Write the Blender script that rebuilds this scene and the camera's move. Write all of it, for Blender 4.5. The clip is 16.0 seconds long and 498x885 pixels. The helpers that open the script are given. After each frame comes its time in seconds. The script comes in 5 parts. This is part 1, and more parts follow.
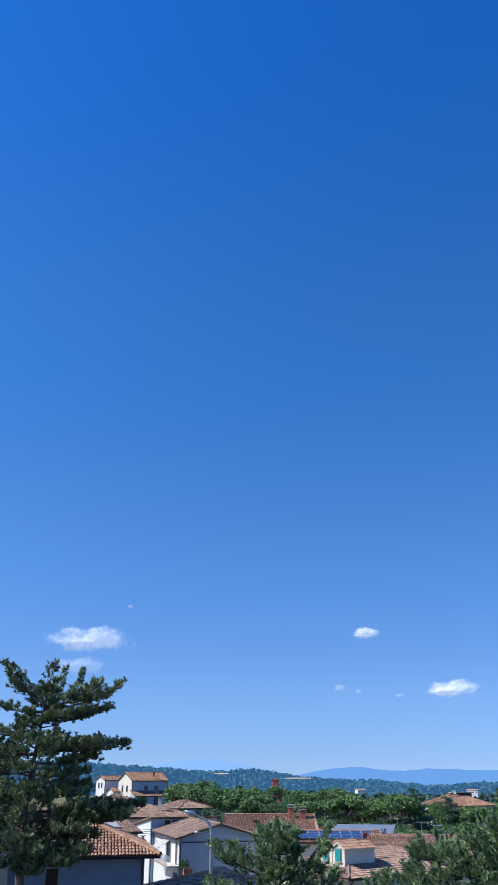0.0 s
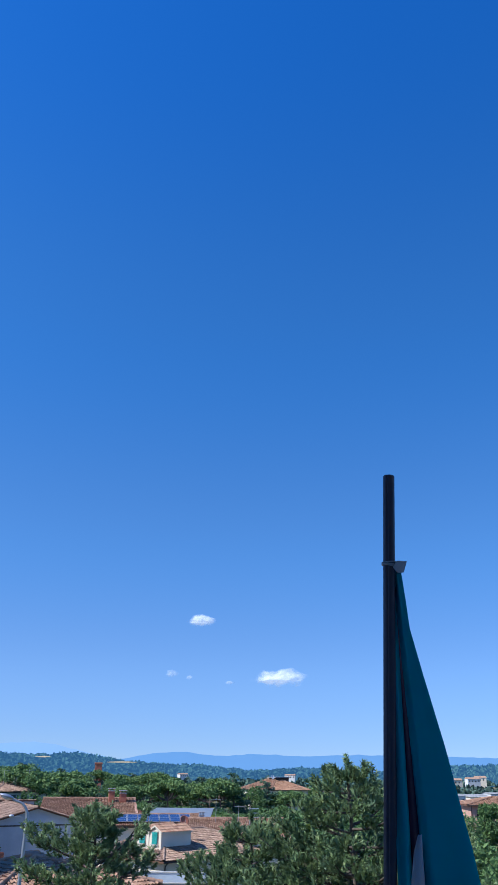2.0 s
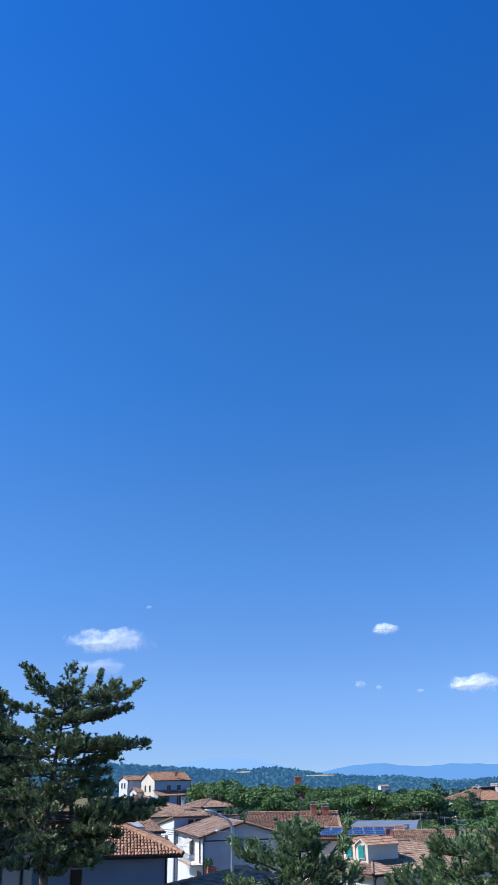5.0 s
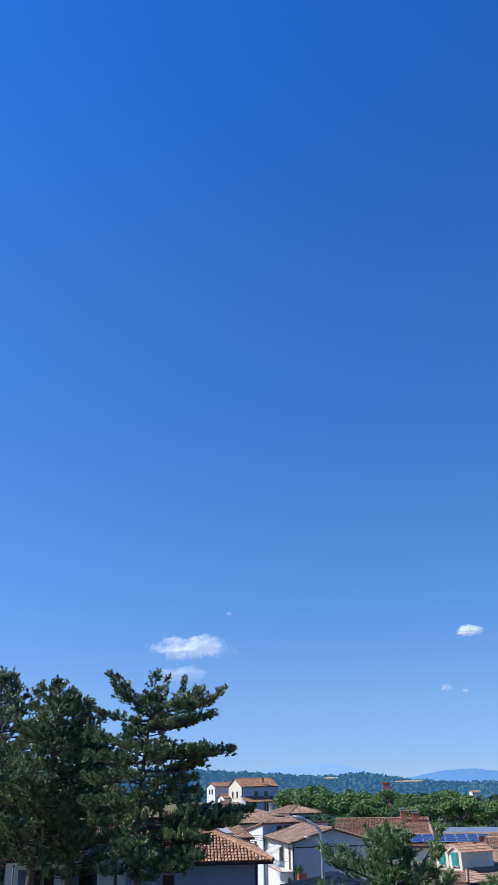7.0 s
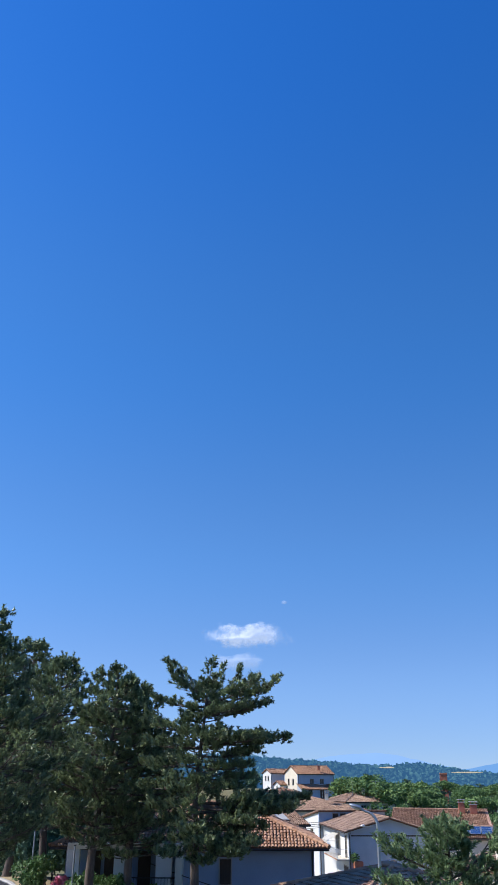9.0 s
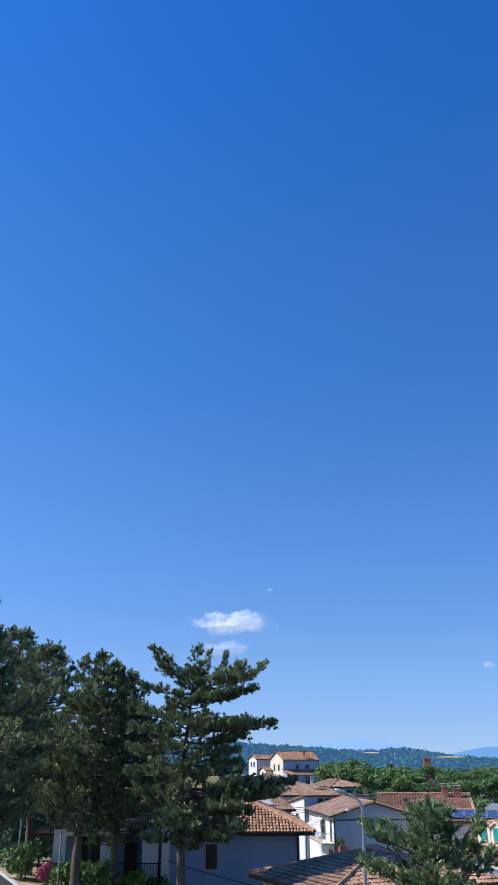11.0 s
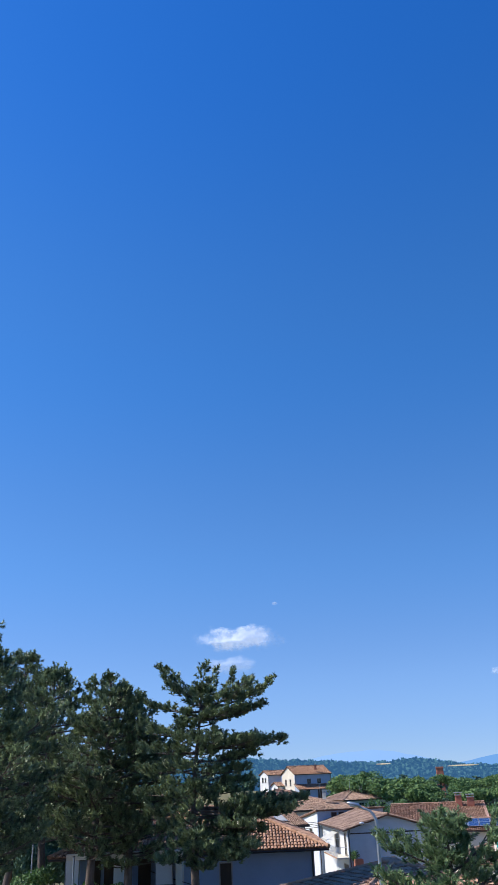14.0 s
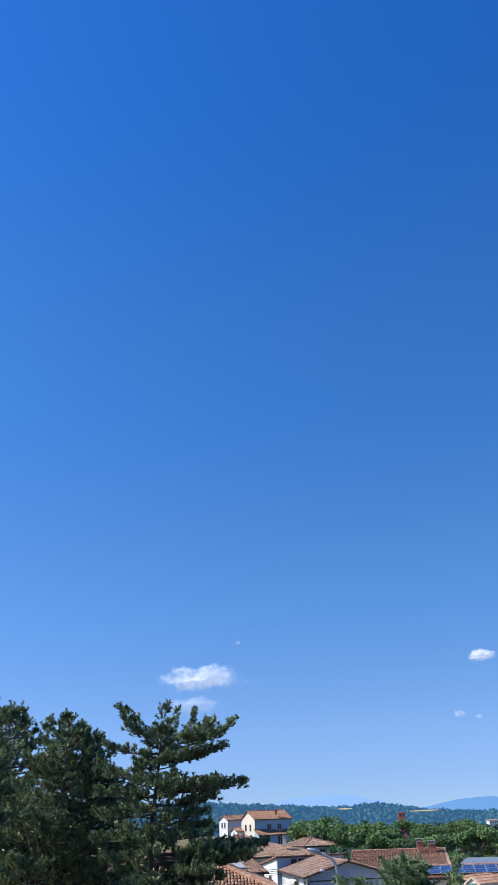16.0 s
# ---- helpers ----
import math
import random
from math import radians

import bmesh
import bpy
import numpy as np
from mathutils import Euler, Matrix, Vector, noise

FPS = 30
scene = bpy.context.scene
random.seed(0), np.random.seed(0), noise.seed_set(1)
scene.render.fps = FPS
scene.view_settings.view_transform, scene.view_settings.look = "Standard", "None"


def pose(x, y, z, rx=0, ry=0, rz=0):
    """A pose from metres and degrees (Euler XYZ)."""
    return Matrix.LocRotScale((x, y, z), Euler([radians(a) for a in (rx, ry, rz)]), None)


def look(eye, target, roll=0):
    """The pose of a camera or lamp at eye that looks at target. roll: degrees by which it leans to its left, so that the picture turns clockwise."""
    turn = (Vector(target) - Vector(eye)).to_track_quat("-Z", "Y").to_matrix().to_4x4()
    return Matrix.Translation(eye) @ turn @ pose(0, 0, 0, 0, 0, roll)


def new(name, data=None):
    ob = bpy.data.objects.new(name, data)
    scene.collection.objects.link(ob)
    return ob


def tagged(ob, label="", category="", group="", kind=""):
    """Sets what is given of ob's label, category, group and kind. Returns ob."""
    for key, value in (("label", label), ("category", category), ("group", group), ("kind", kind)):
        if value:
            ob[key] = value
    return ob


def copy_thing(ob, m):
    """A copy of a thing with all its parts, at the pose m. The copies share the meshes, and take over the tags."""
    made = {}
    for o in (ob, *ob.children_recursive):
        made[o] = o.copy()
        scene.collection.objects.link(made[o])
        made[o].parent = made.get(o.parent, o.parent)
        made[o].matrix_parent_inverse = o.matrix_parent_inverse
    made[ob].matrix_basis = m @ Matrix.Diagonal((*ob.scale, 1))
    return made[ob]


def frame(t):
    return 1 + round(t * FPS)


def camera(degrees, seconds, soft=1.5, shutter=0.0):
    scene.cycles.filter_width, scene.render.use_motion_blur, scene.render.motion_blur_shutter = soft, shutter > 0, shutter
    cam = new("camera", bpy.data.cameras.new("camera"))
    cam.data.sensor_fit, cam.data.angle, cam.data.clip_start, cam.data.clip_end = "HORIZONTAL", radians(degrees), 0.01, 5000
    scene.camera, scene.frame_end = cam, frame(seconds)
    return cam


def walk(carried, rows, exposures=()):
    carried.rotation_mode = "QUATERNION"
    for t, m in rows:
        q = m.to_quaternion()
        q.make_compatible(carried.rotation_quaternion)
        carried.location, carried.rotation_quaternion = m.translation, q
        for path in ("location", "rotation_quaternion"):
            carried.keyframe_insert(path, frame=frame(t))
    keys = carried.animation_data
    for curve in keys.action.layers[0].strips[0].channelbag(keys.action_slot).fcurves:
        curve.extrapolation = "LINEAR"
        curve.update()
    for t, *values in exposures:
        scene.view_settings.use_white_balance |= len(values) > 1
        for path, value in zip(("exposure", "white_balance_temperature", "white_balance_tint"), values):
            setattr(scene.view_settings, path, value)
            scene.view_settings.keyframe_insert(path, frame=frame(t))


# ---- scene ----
cam = camera(35.22, 16.0, soft=0.55)

# seconds, eye (x, y, z), heading to the right of +y, tilt up, lean to the left
PATH = [
    (0.0, -0.020, 0.000, 12.006, 0.00, 23.60, 0.00),
    (0.5, -0.020, 0.000, 12.006, 3.27, 23.39, 0.35),
    (1.0, -0.011, -0.001, 12.006, 6.54, 23.07, 1.47),
    (1.5, -0.000, -0.002, 12.005, 9.85, 23.48, 0.89),
    (2.0, 0.000, -0.000, 12.000, 11.64, 22.67, 0.51),
    (2.5, 0.005, -0.001, 12.000, 11.60, 23.05, 0.50),
    (3.0, 0.012, -0.005, 12.005, 10.83, 23.38, -0.09),
    (3.5, 0.046, -0.011, 12.010, 8.35, 24.03, -0.61),
    (4.0, 0.080, -0.008, 12.006, 3.46, 23.30, -0.73),
    (4.2, 0.093, -0.005, 12.004, 1.96, 23.11, -0.48),
    (6.5, 0.100, 0.000, 12.000, -4.65, 24.50, -1.67),
    (7.0, 0.100, 0.000, 12.000, -6.90, 23.96, -1.09),
    (7.5, 0.100, 0.000, 12.000, -7.82, 24.05, -2.49),
    (8.0, 0.100, 0.000, 12.000, -9.16, 23.13, -0.83),
    (8.5, 0.100, 0.000, 12.000, -9.58, 22.69, -0.46),
    (9.0, 0.100, 0.000, 12.000, -11.23, 23.17, 0.36),
    (11.3, 0.100, 0.000, 12.000, -10.05, 21.98, -0.12),
    (11.5, 0.100, 0.000, 12.000, -11.22, 21.74, 0.18),
    (12.0, 0.100, 0.000, 12.000, -13.12, 21.99, -1.55),
    (12.5, 0.100, 0.000, 12.000, -15.52, 24.19, -0.41),
    (13.0, 0.100, 0.000, 12.000, -14.58, 25.29, -1.08),
    (13.5, 0.100, 0.000, 12.000, -11.77, 23.98, -2.05),
    (14.0, 0.100, 0.000, 12.000, -9.98, 23.32, -2.32),
    (14.5, 0.100, 0.000, 12.000, -9.46, 22.61, -3.10),
    (15.0, 0.100, 0.000, 12.000, -10.14, 22.30, -2.56),
    (15.5, 0.100, 0.000, 12.000, -9.27, 23.40, -1.35),
    (16.0, 0.100, 0.000, 12.000, -7.26, 25.95, -2.17),]


def aim(x, y, z, heading, tilt, lean):
    a, e = radians(heading), radians(tilt)
    way = Vector((math.sin(a) * math.cos(e), math.cos(a) * math.cos(e), math.sin(e)))
    return look((x, y, z), Vector((x, y, z)) + way, lean)


walk(cam, [(r[0], aim(*r[1:])) for r in PATH], [(0.0, 0.30, 5330, 14), (2.0, 0.37, 5270, 13), (3.5, 0.37, 5270, 13), (6.5, 0.32, 5400, 14), (9.0, 0.39, 5600, 14), (16.0, 0.39, 5600, 14)])

# ---- sky and sun ----
SUN_AZ, SUN_EL = -100.0, 46.0
world = bpy.data.worlds.new("sky")
scene.world = world
world.use_nodes = True
wn = world.node_tree
wn.nodes.clear()
sky = wn.nodes.new("ShaderNodeTexSky")
sky.sky_type = "NISHITA"
sky.sun_disc = False
sky.sun_elevation = radians(SUN_EL)
sky.sun_rotation = radians(SUN_AZ)
sky.altitude = 300
sky.air_density = 1.0
sky.dust_density = 0.4
sky.ozone_density = 6.0
tex = wn.nodes.new("ShaderNodeTexCoord")
lift = wn.nodes.new("ShaderNodeMapping")
lift.inputs["Location"].default_value = (0, 0, 0.06)
wn.links.new(tex.outputs["Generated"], lift.inputs[0])
wn.links.new(lift.outputs[0], sky.inputs[0])
bg = wn.nodes.new("ShaderNodeBackground")
bg.inputs["Strength"].default_value = 0.115
wo = wn.nodes.new("ShaderNodeOutputWorld")
# summer air: milky towards the horizon, a deeper blue overhead
height = wn.nodes.new("ShaderNodeSeparateXYZ")
wn.links.new(tex.outputs["Generated"], height.inputs[0])
air = wn.nodes.new("ShaderNodeValToRGB")
air.color_ramp.interpolation = "EASE"
for k, (at, tint) in enumerate(((0.0, (1.02, 0.84, 0.82)), (0.12, (1.27, 0.98, 0.90)), (0.27, (1.20, 1.06, 0.99)), (0.50, (0.93, 1.07, 1.10)), (0.80, (0.60, 0.97, 1.22)))):
    el = air.color_ramp.elements[k] if k < 2 else air.color_ramp.elements.new(at)
    el.position, el.color = at, (*tint, 1)
wn.links.new(height.outputs["Z"], air.inputs[0])
deep = wn.nodes.new("ShaderNodeMix")
deep.data_type, deep.blend_type = "RGBA", "MULTIPLY"
deep.inputs[0].default_value = 1.0
rich = wn.nodes.new("ShaderNodeHueSaturation")
rich.inputs["Saturation"].default_value = 1.16
wn.links.new(sky.outputs[0], rich.inputs["Color"])
wn.links.new(rich.outputs[0], deep.inputs[6])
wn.links.new(air.outputs[0], deep.inputs[7])
wn.links.new(deep.outputs[2], bg.inputs[0])
wn.links.new(bg.outputs[0], wo.inputs[0])

sun = new("sun", bpy.data.lights.new("sun", "SUN"))
sun.data.energy = 4.8
sun.data.angle = radians(0.53)
sun.data.color = (1.0, 0.87, 0.66)
sd = Vector((math.sin(radians(SUN_AZ)) * math.cos(radians(SUN_EL)), math.cos(radians(SUN_AZ)) * math.cos(radians(SUN_EL)), math.sin(radians(SUN_EL))))
sun.matrix_world = look(sd * 60, (0, 0, 0))


# ---- materials ----
def material(name, low, high, rough=0.8, scale=4.0, fine=40.0, bump=0.2, metal=0.0, island=0.0, per_object=0.0, translucent=0.0, stretch=(1, 1, 1), spec=0.3, stain=0.0):
    """Two noises, one coarse and one fine, mix two colours; island and per_object vary the value piece by piece."""
    m = bpy.data.materials.new(name)
    m.use_nodes = True
    nt = m.node_tree
    n, l = nt.nodes, nt.links
    p = n["Principled BSDF"]
    p.inputs["Roughness"].default_value = rough
    p.inputs["Metallic"].default_value = metal
    p.inputs["Specular IOR Level"].default_value = spec
    tc = n.new("ShaderNodeTexCoord")
    mp = n.new("ShaderNodeMapping")
    mp.inputs["Scale"].default_value = stretch
    l.new(tc.outputs["Object"], mp.inputs[0])
    a = n.new("ShaderNodeTexNoise")
    a.inputs["Scale"].default_value = scale
    a.inputs["Detail"].default_value = 5
    b = n.new("ShaderNodeTexNoise")
    b.inputs["Scale"].default_value = fine
    b.inputs["Detail"].default_value = 3
    l.new(mp.outputs[0], a.inputs["Vector"])
    l.new(mp.outputs[0], b.inputs["Vector"])
    add = n.new("ShaderNodeMath")
    add.operation = "MULTIPLY_ADD"
    l.new(b.outputs[0], add.inputs[0])
    add.inputs[1].default_value = 0.5
    l.new(a.outputs[0], add.inputs[2])
    last = add
    if island or per_object:
        if island:
            g = n.new("ShaderNodeNewGeometry")
            out, k = g.outputs["Random Per Island"], island
        else:
            g = n.new("ShaderNodeObjectInfo")
            out, k = g.outputs["Random"], per_object
        ma = n.new("ShaderNodeMath")
        ma.operation = "MULTIPLY_ADD"
        l.new(out, ma.inputs[0])
        ma.inputs[1].default_value = k
        l.new(last.outputs[0], ma.inputs[2])
        last = ma
    top = 0.75 + 0.5 * (island or per_object)
    mr = n.new("ShaderNodeMapRange")
    mr.inputs["From Min"].default_value = 0.45 + 0.5 * (island or per_object) * 0.4
    mr.inputs["From Max"].default_value = 0.3 + top
    l.new(last.outputs[0], mr.inputs["Value"])
    mx = n.new("ShaderNodeMix")
    mx.data_type = "RGBA"
    mx.inputs[6].default_value = (*low, 1)
    mx.inputs[7].default_value = (*high, 1)
    l.new(mr.outputs[0], mx.inputs[0])
    colour = mx.outputs[2]
    if stain:
        s = n.new("ShaderNodeTexNoise")
        s.inputs["Scale"].default_value = scale * 0.35
        s.inputs["Detail"].default_value = 7
        s.inputs["Roughness"].default_value = 0.7
        l.new(mp.outputs[0], s.inputs["Vector"])
        sr = n.new("ShaderNodeMapRange")
        sr.inputs["From Min"].default_value = 0.52
        sr.inputs["From Max"].default_value = 0.72
        sr.inputs["To Max"].default_value = stain
        l.new(s.outputs[0], sr.inputs["Value"])
        m2 = n.new("ShaderNodeMix")
        m2.data_type = "RGBA"
        m2.inputs[7].default_value = (low[0] * 0.45, low[1] * 0.47, low[2] * 0.45, 1)
        l.new(sr.outputs[0], m2.inputs[0])
        l.new(colour, m2.inputs[6])
        colour = m2.outputs[2]
    l.new(colour, p.inputs["Base Color"])
    if bump:
        bp = n.new("ShaderNodeBump")
        bp.inputs["Strength"].default_value = bump
        bp.inputs["Distance"].default_value = 0.03
        l.new(b.outputs[0], bp.inputs["Height"])
        l.new(bp.outputs[0], p.inputs["Normal"])
    if translucent:
        tr = n.new("ShaderNodeBsdfTranslucent")
        l.new(colour, tr.inputs[0])
        ms = n.new("ShaderNodeMixShader")
        ms.inputs[0].default_value = translucent
        l.new(p.outputs[0], ms.inputs[1])
        l.new(tr.outputs[0], ms.inputs[2])
        l.new(ms.outputs[0], n["Material Output"].inputs[0])
    return m


def glass(name):
    m = bpy.data.materials.new(name)
    m.use_nodes = True
    p = m.node_tree.nodes["Principled BSDF"]
    p.inputs["Base Color"].default_value = (0.02, 0.025, 0.03, 1)
    p.inputs["Roughness"].default_value = 0.08
    return m


def painted_haze(name, colour, glow):
    """Far distance through kilometres of air: the haze is put into the colour as a blue glow."""
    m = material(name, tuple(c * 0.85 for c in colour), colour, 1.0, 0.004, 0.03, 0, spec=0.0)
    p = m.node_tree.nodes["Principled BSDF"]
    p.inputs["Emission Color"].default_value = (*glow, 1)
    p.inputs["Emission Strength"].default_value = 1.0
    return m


PINE = material("pine_needles", (0.022, 0.052, 0.030), (0.300, 0.375, 0.185), 0.42, 1.1, 9, 0, island=0.7, translucent=0.26, spec=0.5)
PINE_YOUNG = material("young_pine_needles", (0.080, 0.155, 0.070), (0.310, 0.410, 0.190), 0.45, 1.6, 10, 0, island=0.6, translucent=0.32, spec=0.4)
STONE_PINE = material("stone_pine_needles", (0.042, 0.105, 0.040), (0.195, 0.295, 0.095), 0.7, 0.3, 4, 0, island=0.5, translucent=0.15)
CEDAR = material("cedar_needles", (0.036, 0.085, 0.055), (0.105, 0.180, 0.105), 0.7, 0.3, 4, 0, island=0.5, translucent=0.15)
LEAF = material("broad_leaves", (0.042, 0.105, 0.036), (0.140, 0.230, 0.075), 0.6, 0.4, 5, 0, island=0.5, translucent=0.2)
LEAF_LIME = material("lime_green_leaves", (0.080, 0.140, 0.015), (0.180, 0.240, 0.035), 0.6, 0.5, 5, 0, island=0.5, translucent=0.25)
PLUM = material("dark_purple_leaves", (0.010, 0.007, 0.014), (0.034, 0.018, 0.032), 0.75, 3, 20, 0, island=0.5, translucent=0.1, spec=0.05)
FLOWER = material("pink_blossom", (0.40, 0.10, 0.18), (0.60, 0.22, 0.30), 0.6, 4, 20, 0, island=0.5)
# haze over the plain is put into this bluish leaf colour
WOODS = material("far_woods_hazed", (0.040, 0.085, 0.078), (0.105, 0.165, 0.120), 0.9, 0.02, 0.3, 0, island=0.6)
# hills and their trees emit a little blue in place of haze
HILL_GROUND = painted_haze("far_hill_ground", (0.025, 0.050, 0.040), (0.024, 0.062, 0.125))
HILLS = painted_haze("far_hill_woods", (0.05, 0.10, 0.07), (0.028, 0.072, 0.140))
BARK = material("pine_bark", (0.050, 0.040, 0.034), (0.190, 0.155, 0.130), 0.9, 3, 25, 0.8, stretch=(1, 1, 0.3))
TILE = material("terracotta_tiles", (0.240, 0.135, 0.088), (0.450, 0.295, 0.205), 0.9, 1.2, 20, 0.2, island=0.8, stain=0.5, spec=0.08)
TILE_NEW = material("orange_terracotta_tiles", (0.270, 0.145, 0.088), (0.470, 0.295, 0.195), 0.9, 1.2, 20, 0.2, island=0.8, stain=0.4, spec=0.08)
TILE_OLD = material("weathered_brown_tiles", (0.220, 0.145, 0.105), (0.440, 0.310, 0.230), 0.95, 0.8, 16, 0.2, island=0.8, stain=0.6, spec=0.05)
ROOF_BED = material("roof_bedding", (0.10, 0.055, 0.035), (0.20, 0.11, 0.07), 0.9, 2, 20, 0.2)
PLASTER = material("white_plaster", (0.60, 0.60, 0.58), (0.72, 0.72, 0.70), 0.9, 0.5, 15, 0.1, stain=0.12)
# grey plaster; doubles as painted blue shade on sunless house fronts
PLASTER_GREY_AND_SHADE = material("grey_and_shaded_plaster", (0.30, 0.36, 0.44), (0.40, 0.47, 0.56), 0.9, 0.5, 15, 0.15, stain=0.25)
PLASTER_BLUE = material("blue_grey_plaster", (0.28, 0.34, 0.44), (0.36, 0.42, 0.53), 0.9, 0.5, 15, 0.1, stain=0.15)
PLASTER_CREAM = material("cream_plaster", (0.62, 0.56, 0.44), (0.74, 0.68, 0.56), 0.9, 0.5, 15, 0.1, stain=0.2)
PLASTER_PINK = material("salmon_plaster", (0.50, 0.30, 0.23), (0.60, 0.38, 0.30), 0.9, 0.3, 12, 0.1, stain=0.2)
BRICK = material("red_brick", (0.30, 0.10, 0.06), (0.46, 0.20, 0.13), 0.9, 1.5, 14, 0.4, stain=0.3)
CONCRETE = material("grey_concrete", (0.28, 0.28, 0.28), (0.42, 0.42, 0.41), 0.9, 1.0, 18, 0.3, stain=0.3)
ZINC = material("grey_sheet_metal", (0.22, 0.25, 0.28), (0.34, 0.37, 0.40), 0.45, 1.0, 10, 0.05, metal=0.4)
DARK = material("dark_gutter_metal", (0.03, 0.025, 0.025), (0.07, 0.06, 0.055), 0.5, 2, 20, 0.1, metal=0.3)
WOOD_DARK = material("dark_brown_wood", (0.035, 0.022, 0.015), (0.09, 0.055, 0.035), 0.6, 3, 30, 0.2, stretch=(1, 1, 0.2))
TURQ = material("turquoise_shutters", (0.03, 0.26, 0.24), (0.06, 0.38, 0.34), 0.55, 2, 20, 0.1)
WINDOW = glass("window_glass")
FRAME = material("window_frame_paint", (0.30, 0.26, 0.22), (0.42, 0.38, 0.33), 0.6, 3, 20, 0.1)
STEEL = material("galvanised_steel", (0.30, 0.33, 0.36), (0.44, 0.47, 0.50), 0.45, 3, 30, 0.05, metal=0.7)
SOLAR = material("blue_solar_cells", (0.010, 0.020, 0.090), (0.020, 0.040, 0.160), 0.15, 1, 8, 0, spec=0.6)
ALU = material("pale_aluminium", (0.55, 0.57, 0.60), (0.70, 0.72, 0.75), 0.4, 2, 20, 0, metal=0.6)
CANVAS = material("cream_awning_canvas", (0.52, 0.50, 0.44), (0.66, 0.64, 0.58), 0.85, 2, 40, 0.1, translucent=0.2)
GROUND = material("dry_grass_and_earth", (0.060, 0.075, 0.025), (0.240, 0.200, 0.100), 0.95, 0.05, 1.5, 0.5)
STRAW = material("straw_coloured_verge", (0.16, 0.13, 0.07), (0.36, 0.29, 0.17), 0.95, 0.6, 8, 0.5)
ASPHALT = material("grey_asphalt", (0.10, 0.10, 0.105), (0.16, 0.16, 0.165), 0.85, 0.7, 30, 0.3, stain=0.2)
KERB = material("pale_kerb_stone", (0.36, 0.35, 0.33), (0.50, 0.49, 0.46), 0.85, 1, 15, 0.2)
FIELD = material("pale_stubble_field", (0.36, 0.29, 0.16), (0.50, 0.42, 0.27), 0.95, 0.02, 0.2, 0)
POLE = material("brown_flagpole_paint", (0.028, 0.026, 0.048), (0.045, 0.040, 0.066), 0.42, 3, 40, 0.05, spec=0.4)
FLAG_GREEN = material("green_flag_cloth", (0.000, 0.320, 0.400), (0.010, 0.390, 0.470), 0.8, 6, 300, 0.15, translucent=0.15)
# red cloth darkened nearly to black: the fold's shade is painted in
FLAG_RED = material("red_flag_cloth_with_fold_shade", (0.034, 0.012, 0.030), (0.050, 0.018, 0.040), 0.85, 6, 300, 0.15)
FLAG_WHITE = material("white_flag_cloth", (0.40, 0.41, 0.46), (0.50, 0.51, 0.56), 0.8, 6, 300, 0.15, translucent=0.04)
CORD = material("grey_cord", (0.25, 0.25, 0.27), (0.40, 0.40, 0.42), 0.8, 20, 200, 0.3)
# the mountains' blue is emission standing in for haze, not rock colour
MOUNT_NEAR = painted_haze("haze_blue_mountains", (0.03, 0.05, 0.08), (0.125, 0.255, 0.445))
MOUNT_FAR = painted_haze("haze_pale_mountains", (0.03, 0.05, 0.08), (0.235, 0.370, 0.560))


# ---- mesh helpers ----
def raw(name, V, F, mat, smooth=False):
    """A mesh from arrays of corners and of equal-sided faces."""
    V, F = np.asarray(V, float).reshape(-1, 3), np.asarray(F, int)
    me = bpy.data.meshes.new(name)
    k = F.shape[1]
    me.vertices.add(len(V))
    me.vertices.foreach_set("co", V.ravel())
    me.loops.add(F.size)
    me.loops.foreach_set("vertex_index", F.ravel())
    me.polygons.add(len(F))
    me.polygons.foreach_set("loop_start", np.arange(0, F.size, k))
    me.polygons.foreach_set("loop_total", np.full(len(F), k))
    if smooth:
        me.polygons.foreach_set("use_smooth", np.ones(len(F), bool))
    me.update(calc_edges=True)
    me.validate()
    me.materials.append(mat)
    return me


def under(ob, parent, m=None):
    ob.parent = parent
    if m is not None:
        ob.matrix_local = m
    return ob


def part(name, bm, mat, parent, label="", smooth=False):
    me = bpy.data.meshes.new(name)
    bmesh.ops.recalc_face_normals(bm, faces=bm.faces)
    bm.to_mesh(me)
    bm.free()
    if smooth:
        for p in me.polygons:
            p.use_smooth = True
    me.materials.append(mat)
    ob = new(name, me)
    if parent is not None:
        ob.parent = parent
    if label:
        ob["label"] = label
    return ob


def base(name, m, label, category, group="", kind=""):
    """The empty at a thing's foot that carries its parts."""
    ob = new(name)
    ob.empty_display_size = 0.3
    ob.matrix_world = m
    return tagged(ob, label, category, group, kind)


def box(bm, x0, x1, y0, y1, z0, z1, m=None, bevel=0.0):
    r = bmesh.ops.create_cube(bm, size=1.0)
    vs = r["verts"]
    for v in vs:
        v.co = Vector(((x0 + x1) / 2 + v.co.x * (x1 - x0), (y0 + y1) / 2 + v.co.y * (y1 - y0), (z0 + z1) / 2 + v.co.z * (z1 - z0)))
        if m is not None:
            v.co = m @ v.co
    if bevel:
        es = list({e for v in vs for e in v.link_edges})
        bmesh.ops.bevel(bm, geom=es, offset=bevel, segments=1, affect="EDGES")
    return bm


def boxm(*a, **k):
    return box(bmesh.new(), *a, **k)


def prism(bm, pts, off):
    """A slab: a flat outline pushed by a vector."""
    lo = [bm.verts.new(p) for p in pts]
    hi = [bm.verts.new(Vector(p) + Vector(off)) for p in pts]
    bm.faces.new(lo)
    bm.faces.new(hi[::-1])
    for i in range(len(pts)):
        j = (i + 1) % len(pts)
        bm.faces.new((lo[i], hi[i], hi[j], lo[j]))
    return bm


